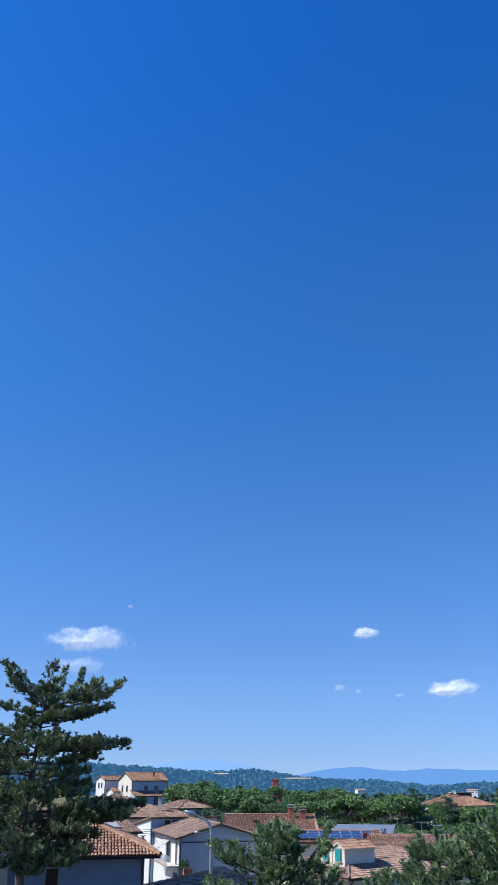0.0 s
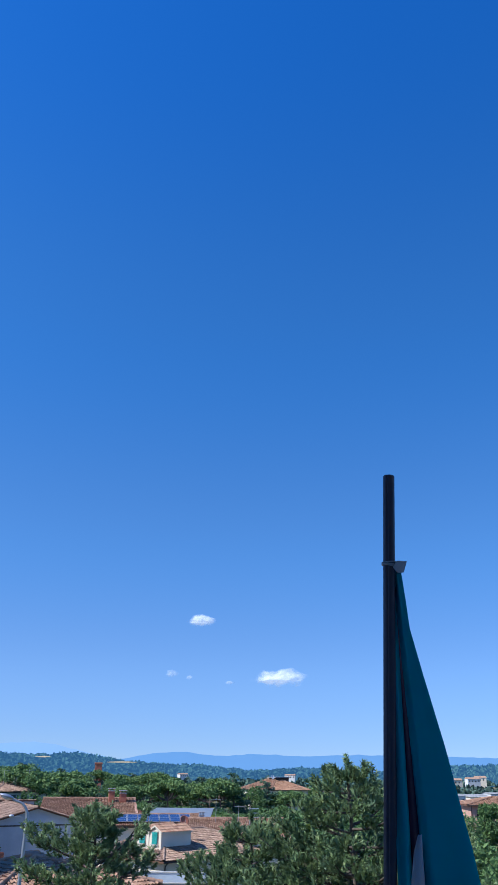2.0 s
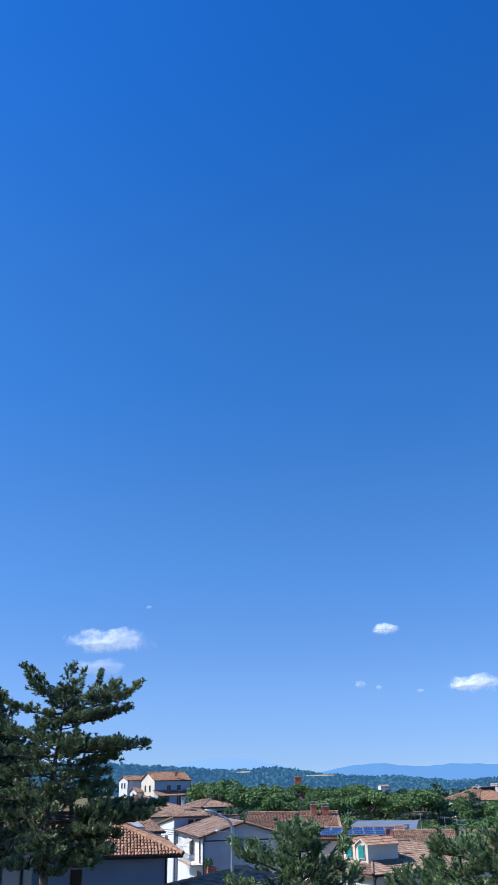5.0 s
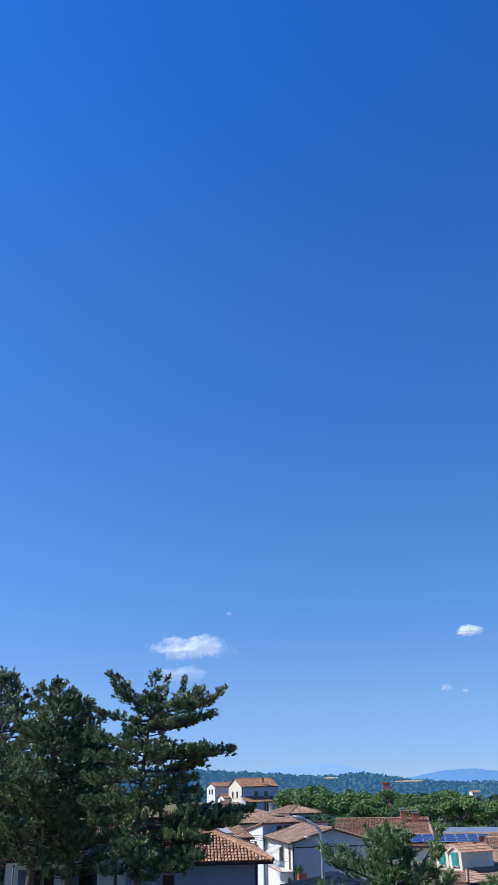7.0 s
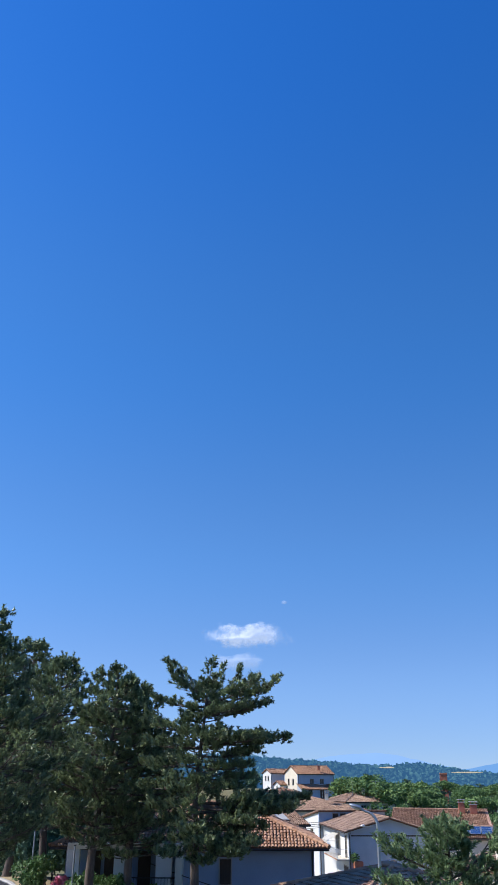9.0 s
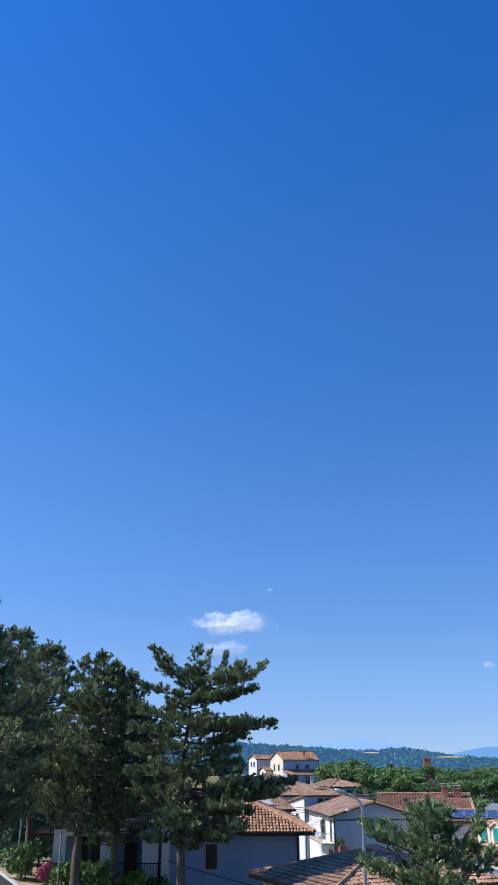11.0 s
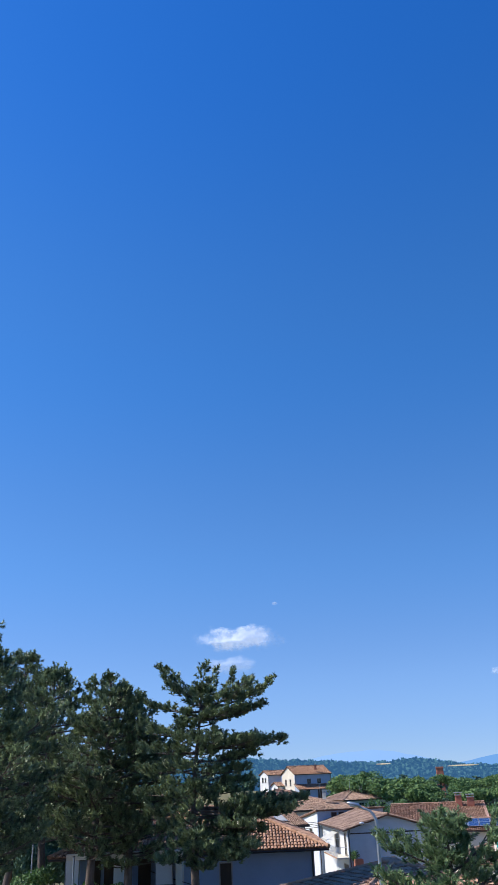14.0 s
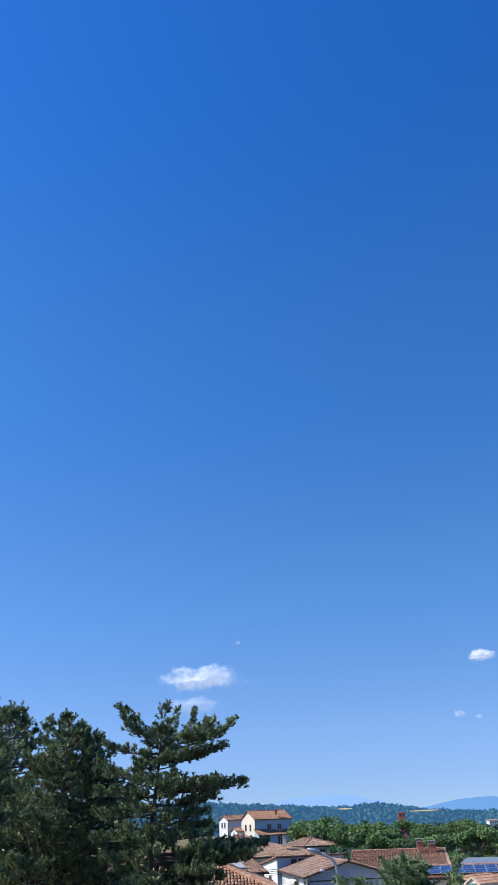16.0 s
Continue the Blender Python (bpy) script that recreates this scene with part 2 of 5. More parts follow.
def tube_arrays(line, radii, sides=7):
    P = np.asarray(line, float)
    n = len(P)
    T = np.gradient(P, axis=0)
    T /= np.linalg.norm(T, axis=1)[:, None] + 1e-9
    up = np.array([0.31, 0.17, 0.2])
    A = np.cross(T, up)
    A /= np.linalg.norm(A, axis=1)[:, None] + 1e-9
    B = np.cross(T, A)
    th = np.linspace(0, 2 * np.pi, sides, endpoint=False)
    V = P[:, None] + np.asarray(radii, float)[:, None, None] * (np.cos(th)[None, :, None] * A[:, None] + np.sin(th)[None, :, None] * B[:, None])
    i, j = np.meshgrid(np.arange(n - 1), np.arange(sides), indexing="ij")
    a = i * sides + j
    b = i * sides + (j + 1) % sides
    F = np.stack([a, b, b + sides, a + sides], -1).reshape(-1, 4)
    return V.reshape(-1, 3), F


def merge(list_vf):
    Vs, Fs, k = [], [], 0
    for V, F in list_vf:
        Vs.append(V)
        Fs.append(F + k)
        k += len(V)
    return np.concatenate(Vs), np.concatenate(Fs)


def tube(name, line, radii, mat, parent=None, sides=8, label=""):
    if not hasattr(radii, "__len__"):
        radii = [radii] * len(line)
    V, F = tube_arrays(line, radii, sides)
    n = len(line)
    me = raw(name, V, F, mat, True)
    ob = new(name, me)
    if parent is not None:
        ob.parent = parent
    if label:
        ob["label"] = label
    return ob


def unit(a):
    return a / (np.linalg.norm(a, axis=-1, keepdims=True) + 1e-9)


def tuft_arrays(rng, P, D, length=0.28, needles=26, blade=0.16, spread=(15, 60)):
    """Shoots set all round with needle sprays; the sprays of a shoot hang together on its axis."""
    n, k = len(P), 5
    D = unit(D)
    length = length * rng.uniform(0.75, 1.2, n)
    axis = P[:, None] + D[:, None] * (length[:, None, None] * np.linspace(0, 1, k)[None, :, None])
    seg = rng.integers(0, k - 1, (n, needles))
    at = axis[np.arange(n)[:, None], seg]
    r = unit(np.cross(D[:, None], rng.normal(size=(n, needles, 3))))
    th = np.radians(rng.uniform(*spread, (n, needles)))[..., None]
    reach = blade * rng.uniform(0.7, 1.2, (n, needles))[..., None]
    tip = at + (D[:, None] * np.cos(th) + r * np.sin(th)) * reach
    V = np.concatenate([axis, tip], 1).reshape(-1, 3)
    o = (np.arange(n) * (k + needles))[:, None]
    F = np.stack([o + seg, o + seg + 1, o + k + np.arange(needles)[None]], -1).reshape(-1, 3)
    return V, F


def leaf_arrays(rng, P, size, flat=0.0):
    """Leaf sprays: two crossed, uneven leaves at each place."""
    n = len(P)
    u = unit(rng.normal(size=(n, 3)) * np.array([1, 1, 1 - flat]))
    w = unit(np.cross(u, rng.normal(size=(n, 3))))
    s = (size * rng.uniform(0.6, 1.3, n))[:, None]
    V = np.stack([P - u * s, P + w * s * 0.55, P + u * s, P - w * s * 0.55], 1).reshape(-1, 3)
    return V, np.arange(4 * n).reshape(-1, 4)


# ---- terrain ----
def smooth(a, b, v):
    t = np.clip((v - a) / (b - a), 0, 1)
    return t * t * (3 - 2 * t)


def land(x, y):
    x, y = np.asarray(x, float), np.asarray(y, float)
    r = np.hypot(x, y)
    z = -2.0 + 8.2 * np.exp(-(((x + 25) / 30) ** 2 + ((y - 44) / 45) ** 2)) + 9.5 * np.exp(-(((x + 48) / 60) ** 2 + ((y - 240) / 65) ** 2))
    z = z - 7 * smooth(260, 700, r) + 2 * np.sin(x / 37.0) * np.sin(y / 53.0) * smooth(60, 200, r)
    return z


def ground_z(x, y):
    return float(land(x, y))


rr = np.concatenate([np.linspace(0.5, 120, 120), np.geomspace(122, 4900, 90)])
ang = np.radians(np.linspace(-180, 180, 241))[:-1]
RR, AA = np.meshgrid(rr, ang, indexing="ij")
gx, gy = RR * np.sin(AA), RR * np.cos(AA)
V = np.stack([gx, gy, land(gx, gy)], -1).reshape(-1, 3)
na = len(ang)
i, j = np.meshgrid(np.arange(len(rr) - 1), np.arange(na), indexing="ij")
a, b = i * na + j, i * na + (j + 1) % na
F = np.stack([a, a + na, b + na, b], -1).reshape(-1, 4)
ground = tagged(new("ground", raw("ground", V, F, GROUND, True)), "dry grassy ground falling away to a wide plain", "ground", kind="structure")


# ---- road and verge ----
def ribbon(name, left, right, mat, lift, label, category):
    V, F = [], []
    n = len(left)
    for k in range(n):
        for s in range(5):
            p = Vector(left[k]).lerp(Vector(right[k]), s / 4)
            V.append((p.x, p.y, ground_z(p.x, p.y) + lift))
    for k in range(n - 1):
        for s in range(4):
            a = k * 5 + s
            F.append((a, a + 1, a + 6, a + 5))
    ob = new(name, raw(name, V, F, mat, True))
    so = ob.modifiers.new("thick", "SOLIDIFY")
    so.thickness, so.offset = 0.12, -1
    return tagged(ob, label, category, kind="structure")


kerb_line = [(-60 + 3.3 * k, 97.5 - 4.36 * k + 1.2 * math.sin(k * 0.4)) for k in range(17)]
road_far = [(x - 6.2, y - 4.6) for x, y in kerb_line]
ribbon("road", [(*p, 0) for p in road_far], [(*p, 0) for p in kerb_line], ASPHALT, 0.05, "grey asphalt road with a pale worn edge", "road")
verge_out = [(x + 3.4, y + 2.6) for x, y in kerb_line]
ribbon("verge", [(x + 0.26, y + 0.2, 0) for x, y in kerb_line], [(*p, 0) for p in verge_out], STRAW, 0.12, "dry straw-coloured verge under the pines", "verge")
ribbon("kerb", [(*p, 0) for p in kerb_line], [(x + 0.22, y + 0.17, 0) for x, y in kerb_line], KERB, 0.17, "pale stone kerb along the road", "kerb")
ribbon("dry_bank", [(-27, 62, 0), (-22, 57.5, 0), (-18.6, 54.5, 0)], [(-22, 72, 0), (-17, 66, 0), (-13, 62, 0)], STRAW, 0.35, "dry straw-coloured grass bank behind the pines", "bank")


# ---- trees ----
def pine_tree(seed, x, y, top, crown_base, radius, label, branches=None, lean=(0, 0), mat=PINE, group="pines along the road", shoots=0.68, tuft=0.29, whorl=0.42, trunk_r=0.24, needles=26, taper=0.78):
    """A pine with a tapered, slightly bent trunk, whorls of limbs and shoots set with needles."""
    rng = np.random.default_rng(seed)
    z0 = ground_z(x, y) - 0.1
    h = top - z0
    root = base("pine_tree", pose(x, y, z0), label, "tree", group)
    s = np.linspace(0, 1, 12)
    trunk = np.stack([lean[0] * s + 0.12 * np.sin(s * 7 + seed), lean[1] * s + 0.12 * np.cos(s * 6 + seed), s * h * 0.97], -1)
    trunk[0, :2] = 0
    rad = trunk_r * (1 - 0.93 * s) + 0.02
    rad[0] *= 1.35
    tube("trunk", trunk, rad, BARK, root, 10)
    limbs, P, D = [], [], []

    def on_trunk(z):
        k = np.clip(z / (h * 0.97), 0, 1)
        return np.array([np.interp(k, s, trunk[:, 0]), np.interp(k, s, trunk[:, 1]), k * h * 0.97])

    def limb(z, phi, length, rise, upturn, dense=1.0):
        o = on_trunk(z)
        d = np.array([math.cos(phi), math.sin(phi), 0])
        q = np.linspace(0, 1, 6)
        side = np.array([-d[1], d[0], 0]) * rng.normal(0, 0.08) * length
        line = o + d * (q * length)[:, None] + side * (q * q)[:, None] + np.array([0, 0, 1]) * (rise * q + upturn * q ** 3)[:, None]
        r0 = min(0.085, 0.02 + 0.014 * length)
        mine = [tube_arrays(line, np.linspace(r0, 0.012, 6), 5)]
        n = max(5, int(length * 4.6 * dense * shoots))
        for t in np.linspace(0.34, 1.0, n):
            p = np.array([np.interp(t, q, line[:, k]) for k in range(3)])
            for sgn in (-1, 1):
                a = phi + sgn * rng.uniform(0.4, 1.2)
                ls = (0.25 + 0.42 * length * (1.05 - t)) * rng.uniform(0.6, 1.2)
                ls = min(ls, 1.3)
                e = np.array([math.cos(a), math.sin(a), rng.uniform(0.0, 0.45)])
                if ls > 0.5:
                    mine.append(tube_arrays(np.stack([p, p + e * ls * 0.5, p + e * ls]), [0.014, 0.01, 0.007], 5))
                m = max(2, int(ls * 6.5 * shoots))
                w = rng.uniform(0.45, 1.0, m)[:, None]
                pts = p + e * ls * w + rng.normal(0, 0.06, (m, 3))
                dirs = e * 0.7 + np.array([0, 0, 0.75]) + rng.normal(0, 0.30, (m, 3))
                P.append(pts)
                D.append(dirs)
        if o[2] > h * 0.62 and not branches:
            for tip in ([line[-1]] if length < 1.6 else [line[-1], line[3]]):
                c = rng.integers(2, 4)
                P.append(tip + np.outer(np.arange(c), np.array([rng.normal(0, 0.03), rng.normal(0, 0.03), tuft * 0.62])))
                D.append(np.tile(np.array([[0, 0, 1.0]]), (c, 1)) + rng.normal(0, 0.12, (c, 3)))
        under(new("limb", raw("limb", *merge(mine), BARK, True)), root)
        P.append(np.repeat(line[-1:], 4, 0) + rng.normal(0, 0.06, (4, 3)))
        D.append(d * 0.6 + np.array([0, 0, 0.8]) + rng.normal(0, 0.3, (4, 3)))

    if branches:
        for z, phi, length, rise, up in branches:
            limb(z - z0, radians(phi), length, rise, up, 2.3)
    zz = crown_base - z0
    k = 0
    while zz < h - 0.5:
        f = (zz - (crown_base - z0)) / (h - crown_base + z0)
        shape = radius * (0.5 + 0.5 * min(1, f * 3)) * (1 - max(0, f - 0.2) / 0.8) ** taper
        if branches:
            shape *= 0.78
        nb = rng.integers(4, 6)
        ph0 = rng.uniform(0, 6.28)
        for b in range(nb):
            L = shape * rng.uniform(0.6, 1.2)
            limb(zz + rng.uniform(-0.15, 0.15), ph0 + b * 6.283 / nb + rng.normal(0, 0.2), max(0.35, L), L * rng.uniform(-0.08, 0.22), L * rng.uniform(0.05, 0.3))
        zz += whorl * rng.uniform(0.8, 1.25)
        k += 1
    tipz = np.linspace(h * 0.93, h - tuft, 9)
    tp = np.array([on_trunk(z) for z in tipz])
    P.append(tp)
    D.append(np.array([0, 0, 1.0]) + rng.normal(0, 0.35, (9, 3)))
    P, D = np.concatenate(P), np.concatenate(D)
    tv, tf = tuft_arrays(rng, P, D, tuft, needles, tuft * 0.62)
    under(new("needles", raw("needles", tv, tf, mat)), root)
    return root


def leafy_crown(rng, lobes, n, size, hollow=0.55):
    """Leaves spread through a set of lobes, thickest near their outside."""
    out = []
    tot = sum(l[3] * l[3] for l in lobes)
    for cx, cy, cz, r, fl in lobes:
        m = int(n * r * r / tot)
        d = unit(rng.normal(size=(m, 3)))
        rad = r * rng.uniform(hollow, 1.0, m) ** 0.7 * (1 + 0.18 * np.sin(d[:, 0] * 7 + cx) * np.sin(d[:, 1] * 6 + cy))
        out.append(np.array([cx, cy, cz]) + d * rad[:, None] * np.array([1, 1, fl]))
    return np.concatenate(out)


def broad_tree(kind, seed, x, y, height, spread, mat, label, group, leaves=2600, size=0.35, trunk=0.3, style="round", name="tree"):
    rng = np.random.default_rng(seed)
    z0 = ground_z(x, y) - 0.1
    root = base(name, pose(x, y, z0), label, "tree", group)
    q = np.linspace(0, 1, 7)
    line = np.stack([0.3 * np.sin(q * 3 + seed), 0.3 * np.cos(q * 4 + seed) - 0.3, q * height * (0.75 if style != "cedar" else 0.95)], -1)
    tube("trunk", line, trunk * (1 - 0.8 * q) + 0.03, BARK, root, 8)
    lobes, limbs = [], []
    if style == "umbrella":
        for k in range(16):
            a, r = rng.uniform(0, 6.283), spread * math.sqrt(rng.uniform(0, 1)) * 0.75
            zc = height * 0.84 - 0.16 * height * (r / spread) ** 2 + rng.uniform(-0.3, 0.3)
            c = (r * math.cos(a), r * math.sin(a), zc, spread * rng.uniform(0.26, 0.40), 0.55)
            lobes.append(c)
            limbs.append(tube_arrays(np.array([line[-2], (line[-2] + np.array(c[:3])) / 2 - np.array([0, 0, 0.4]), c[:3]]), [0.12, 0.09, 0.04], 5))
    elif style == "cedar":
        for k in range(26):
            f = k / 25
            a, r = k * 2.4, spread * (1.0 - 0.8 * f) * rng.uniform(0.35, 0.8)
            c = (r * math.cos(a), r * math.sin(a), height * (0.22 + 0.74 * f), spread * (0.46 - 0.30 * f), 0.28)
            lobes.append(c)
            limbs.append(tube_arrays(np.array([[0, 0, c[2] - 0.3], c[:3]]), [0.09, 0.03], 5))
    else:
        for k in range(15):
            d = unit(rng.normal(size=3))
            c = (d[0] * spread * 0.62, d[1] * spread * 0.62, height * 0.62 + d[2] * height * 0.24, spread * rng.uniform(0.34, 0.52), 0.85)
            lobes.append(c)
            limbs.append(tube_arrays(np.array([line[3], (line[4] + np.array(c[:3])) / 2, c[:3]]), [0.10, 0.06, 0.02], 5))
    P = leafy_crown(rng, lobes, leaves, size)
    lv, lf = leaf_arrays(rng, P, size, 0.3)
    bv, bf = merge(limbs)
    under(new("branching", raw("branching", bv, bf, BARK, True)), root)
    under(new("crown", raw("crown", lv, lf, mat)), root)
    return root


# the tall pine beside the low house: named limbs first (height, direction, length, rise, upturn)
tall = [
    (15.4, 5, 3.5, 0.4, 0.8), (15.4, -30, 2.7, 0.4, 0.7), (15.5, 25, 2.5, 0.5, 0.7), (15.5, 15, 1.6, 0.8, 0.8),
    (15.8, 175, 2.0, 0.8, 0.9), (15.8, 205, 1.6, 0.7, 0.8), (15.7, 150, 1.5, 0.8, 0.6), (16.2, 60, 1.0, 0.6, 0.5), (16.2, -70, 1.1, 0.6, 0.5),
    (15.0, -5, 3.1, 0.0, 0.4), (14.9, 30, 2.3, 0.0, 0.3), (14.9, -35, 2.2, 0.0, 0.3),
    (13.6, 2, 4.3, -0.3, 0.5), (13.6, -22, 3.3, -0.2, 0.4), (13.7, 24, 2.8, -0.1, 0.4), (13.6, -50, 2.4, -0.1, 0.3),
    (13.0, 0, 2.8, -0.2, 0.4), (12.5, -20, 2.6, -0.3, 0.3), (12.0, 15, 2.6, -0.3, 0.3), (11.6, -10, 2.3, -0.3, 0.3),
    (10.9, 0, 5.2, -0.2, 0.4), (10.8, -8, 4.8, -0.4, 0.3), (10.7, -16, 4.2, -0.4, 0.3), (10.5, 8, 4.4, -0.3, 0.3),
    (9.9, -5, 3.2, -0.4, 0.3), (9.5, -20, 3.4, -0.5, 0.3), (9.2, 5, 2.8, -0.4, 0.3), (8.9, -30, 3.0, -0.4, 0.3), (10.2, -25, 3.4, -0.4, 0.3),
    (9.6, -70, 2.6, -0.6, 0.3), (9.2, -40, 2.6, -0.6, 0.3), (9.0, -100, 2.6, -0.5, 0.3), (9.9, -85, 2.4, -0.4, 0.3), (8.6, -60, 2.2, -0.4, 0.3),
    (15.3, 185, 2.5, 0.0, 0.4), (14.2, 170, 2.8, -0.1, 0.4), (13.4, 195, 2.6, -0.2, 0.4), (12.6, 180, 2.6, -0.3, 0.3), (11.6, 200, 2.5, -0.3, 0.3), (10.6, 175, 2.4, -0.3, 0.3),
]
pine_tree(7, -10.5, 40.3, 16.9, 9.2, 3.0, "tall dark green pine with layered spreading limbs beside the low house", tall, (0.35, 0.2), shoots=0.60)
for seed, x, y, top, cb, rad, lean, lab in (
    (12, -19.5, 35.6, 19.6, 8.4, 5.3, (-0.5, 0.2), "broad dark green pine with a stout trunk by the road"),
    (13, -26.6, 54.0, 21.3, 9.4, 4.7, (0.2, 0), "slender tall pine standing on the straw-coloured verge"),
    (14, -21.3, 47.5, 19.2, 9.3, 4.4, (0.0, 0), "dark green pine with a pale lower trunk on the verge"),
    (15, -16.6, 42.9, 17.9, 8.8, 4.0, (0.8, 0.2), "dark green pine with a leaning trunk beside the porch"),
    (16, -15.0, 44.9, 17.3, 8.2, 3.7, (-0.4, 0), "yellowish green pine before the porch of the low house"),
):
    pine_tree(seed, x, y, top, cb, rad, lab, None, lean)
pine_tree(21, 0.75, 25.0, 11.25, 5.2, 2.1, "young grey-green pine with a pointed leader below the street lamp", [
    (9.6, 180, 1.75, 0.35, 0.4), (9.7, 150, 1.5, 0.3, 0.3), (9.5, 5, 1.3, 0.6, 0.7), (9.4, -20, 1.2, 0.4, 0.5), (9.0, 20, 1.7, 0.2, 0.4), (8.9, 200, 1.9, 0.2, 0.4), (8.8, -90, 1.8, 0.2, 0.4), (8.4, -60, 2.0, 0.1, 0.4), (8.3, -130, 2.0, 0.1, 0.4), (8.0, -20, 2.2, 0.1, 0.4), (7.9, 190, 2.2, 0.1, 0.4)],
    (0, 0), PINE_YOUNG, "young pines below the balcony", 0.8, 0.22, 0.46, 0.11, 24, 1.0)
pine_tree(22, 6.9, 20.9, 12.55, 5.0, 4.9, "bushy grey-green pine beside the flagpole", None, (0.1, 0), PINE_YOUNG, "young pines below the balcony", 1.15, 0.22, 0.36, 0.15, 24, 1.1)
pine_tree(23, 4.9, 22.6, 11.1, 5.0, 3.6, "low bushy grey-green pine among the roofs", None, (0, 0), PINE_YOUNG, "young pines below the balcony", 1.15, 0.22, 0.38, 0.12, 24, 1.0)


# ---- the purple plum at the corner of the balcony ----
def plum_tree(x, y):
    rng = np.random.default_rng(5)
    z0 = ground_z(x, y)
    root = base("plum_tree", pose(x, y, z0), "purple-leaved plum tree reaching up beside the balcony", "tree")
    h = 13.8 - z0
    q = np.linspace(0, 1, 8)
    line = np.stack([0.3 * np.sin(q * 4), 0.2 * np.cos(q * 3) - 0.2, q * h * 0.9], -1)
    tube("trunk", line, 0.16 * (1 - 0.85 * q) + 0.015, BARK, root, 8)
    tw, P = [], []
    for k in range(130):
        zb = h * rng.uniform(0.74, 0.94)
        a = rng.uniform(0, 6.283)
        L = rng.uniform(0.8, 1.75) * (1.25 - 0.55 * (zb / h))
        e = np.array([math.cos(a), math.sin(a), rng.uniform(0.15, 0.8)])
        o = np.array([np.interp(zb / (h * 0.9), q, line[:, 0]), np.interp(zb / (h * 0.9), q, line[:, 1]), zb])
        pts = np.array([o, o + e * L * 0.5 + rng.normal(0, 0.06, 3), o + e * L])
        tw.append(tube_arrays(pts, [0.022, 0.014, 0.005], 4))
        n = 190
        t = rng.uniform(0.3, 1.02, n)[:, None]
        P.append(o + e * L * t + rng.normal(0, 0.10, (n, 3)))
    V, F = merge(tw)
    under(new("twig_tangle", raw("twig_tangle", V, F, BARK, True)), root)["kind"] = "stuff"
    V, F = leaf_arrays(rng, np.concatenate(P), 0.036, 0.0)
    under(new("leaves", raw("leaves", V, F, PLUM)), root)


plum_tree(-5.4, 7.7)


# ---- houses ----
def coppi(face, u, s, mat, parent, name="roof_tiles", pitch=0.20, row=0.36, rad=0.085, label=""):
    """Rows of half-round clay tiles over one roof face. face: its outline; u along the eave, s up the slope."""
    u, s = unit(np.array(u, float)), unit(np.array(s, float))
    nrm = unit(np.cross(u, s))
    if nrm[2] < 0:
        nrm = -nrm
    P = np.array(face, float)
    o = P[0]
    pu, ps = (P - o) @ u, (P - o) @ s
    U, S = np.meshgrid(np.arange(pu.min() + pitch / 2, pu.max(), pitch), np.arange(ps.min(), ps.max() - row * 0.3, row), indexing="ij")
    U, S = U.ravel(), S.ravel()
    inside = np.ones(len(U), bool)
    n = len(P)
    area = sum(pu[k] * ps[(k + 1) % n] - pu[(k + 1) % n] * ps[k] for k in range(n))
    for k in range(n):
        k2 = (k + 1) % n
        c = (pu[k2] - pu[k]) * (S + row / 2 - ps[k]) - (ps[k2] - ps[k]) * (U - pu[k])
        inside &= (c * np.sign(area)) > -0.02
    U, S = U[inside], S[inside]
    m = len(U)
    rng = np.random.default_rng(m)
    jit = rng.normal(0, 0.008, (m, 2))
    th = np.radians([0, 45, 90, 135, 180])
    V = np.zeros((m, 2, 5, 3))
    for e, (along, lift, k) in enumerate(((-0.04, 0.035, 1.0), (row + 0.02, 0.0, 0.85))):
        for c, t in enumerate(th):
            off = -math.cos(t) * rad * k
            hgt = math.sin(t) * rad * 0.8 * k + lift
            V[:, e, c] = o + (U + off + jit[:, 0])[:, None] * u + (S + along)[:, None] * s + (hgt + 0.012 + jit[:, 1])[:, None] * nrm
    b = np.arange(m)[:, None] * 10
    F = np.concatenate([b + np.array([c, c + 1, c + 6, c + 5]) for c in range(4)] + [b + np.array([0, 1, 3, 4])], 0)
    ob = new(name, raw(name, V.reshape(-1, 3), F, mat))
    ob["kind"] = "stuff"
    return under(ob, parent)


window_cache = {}


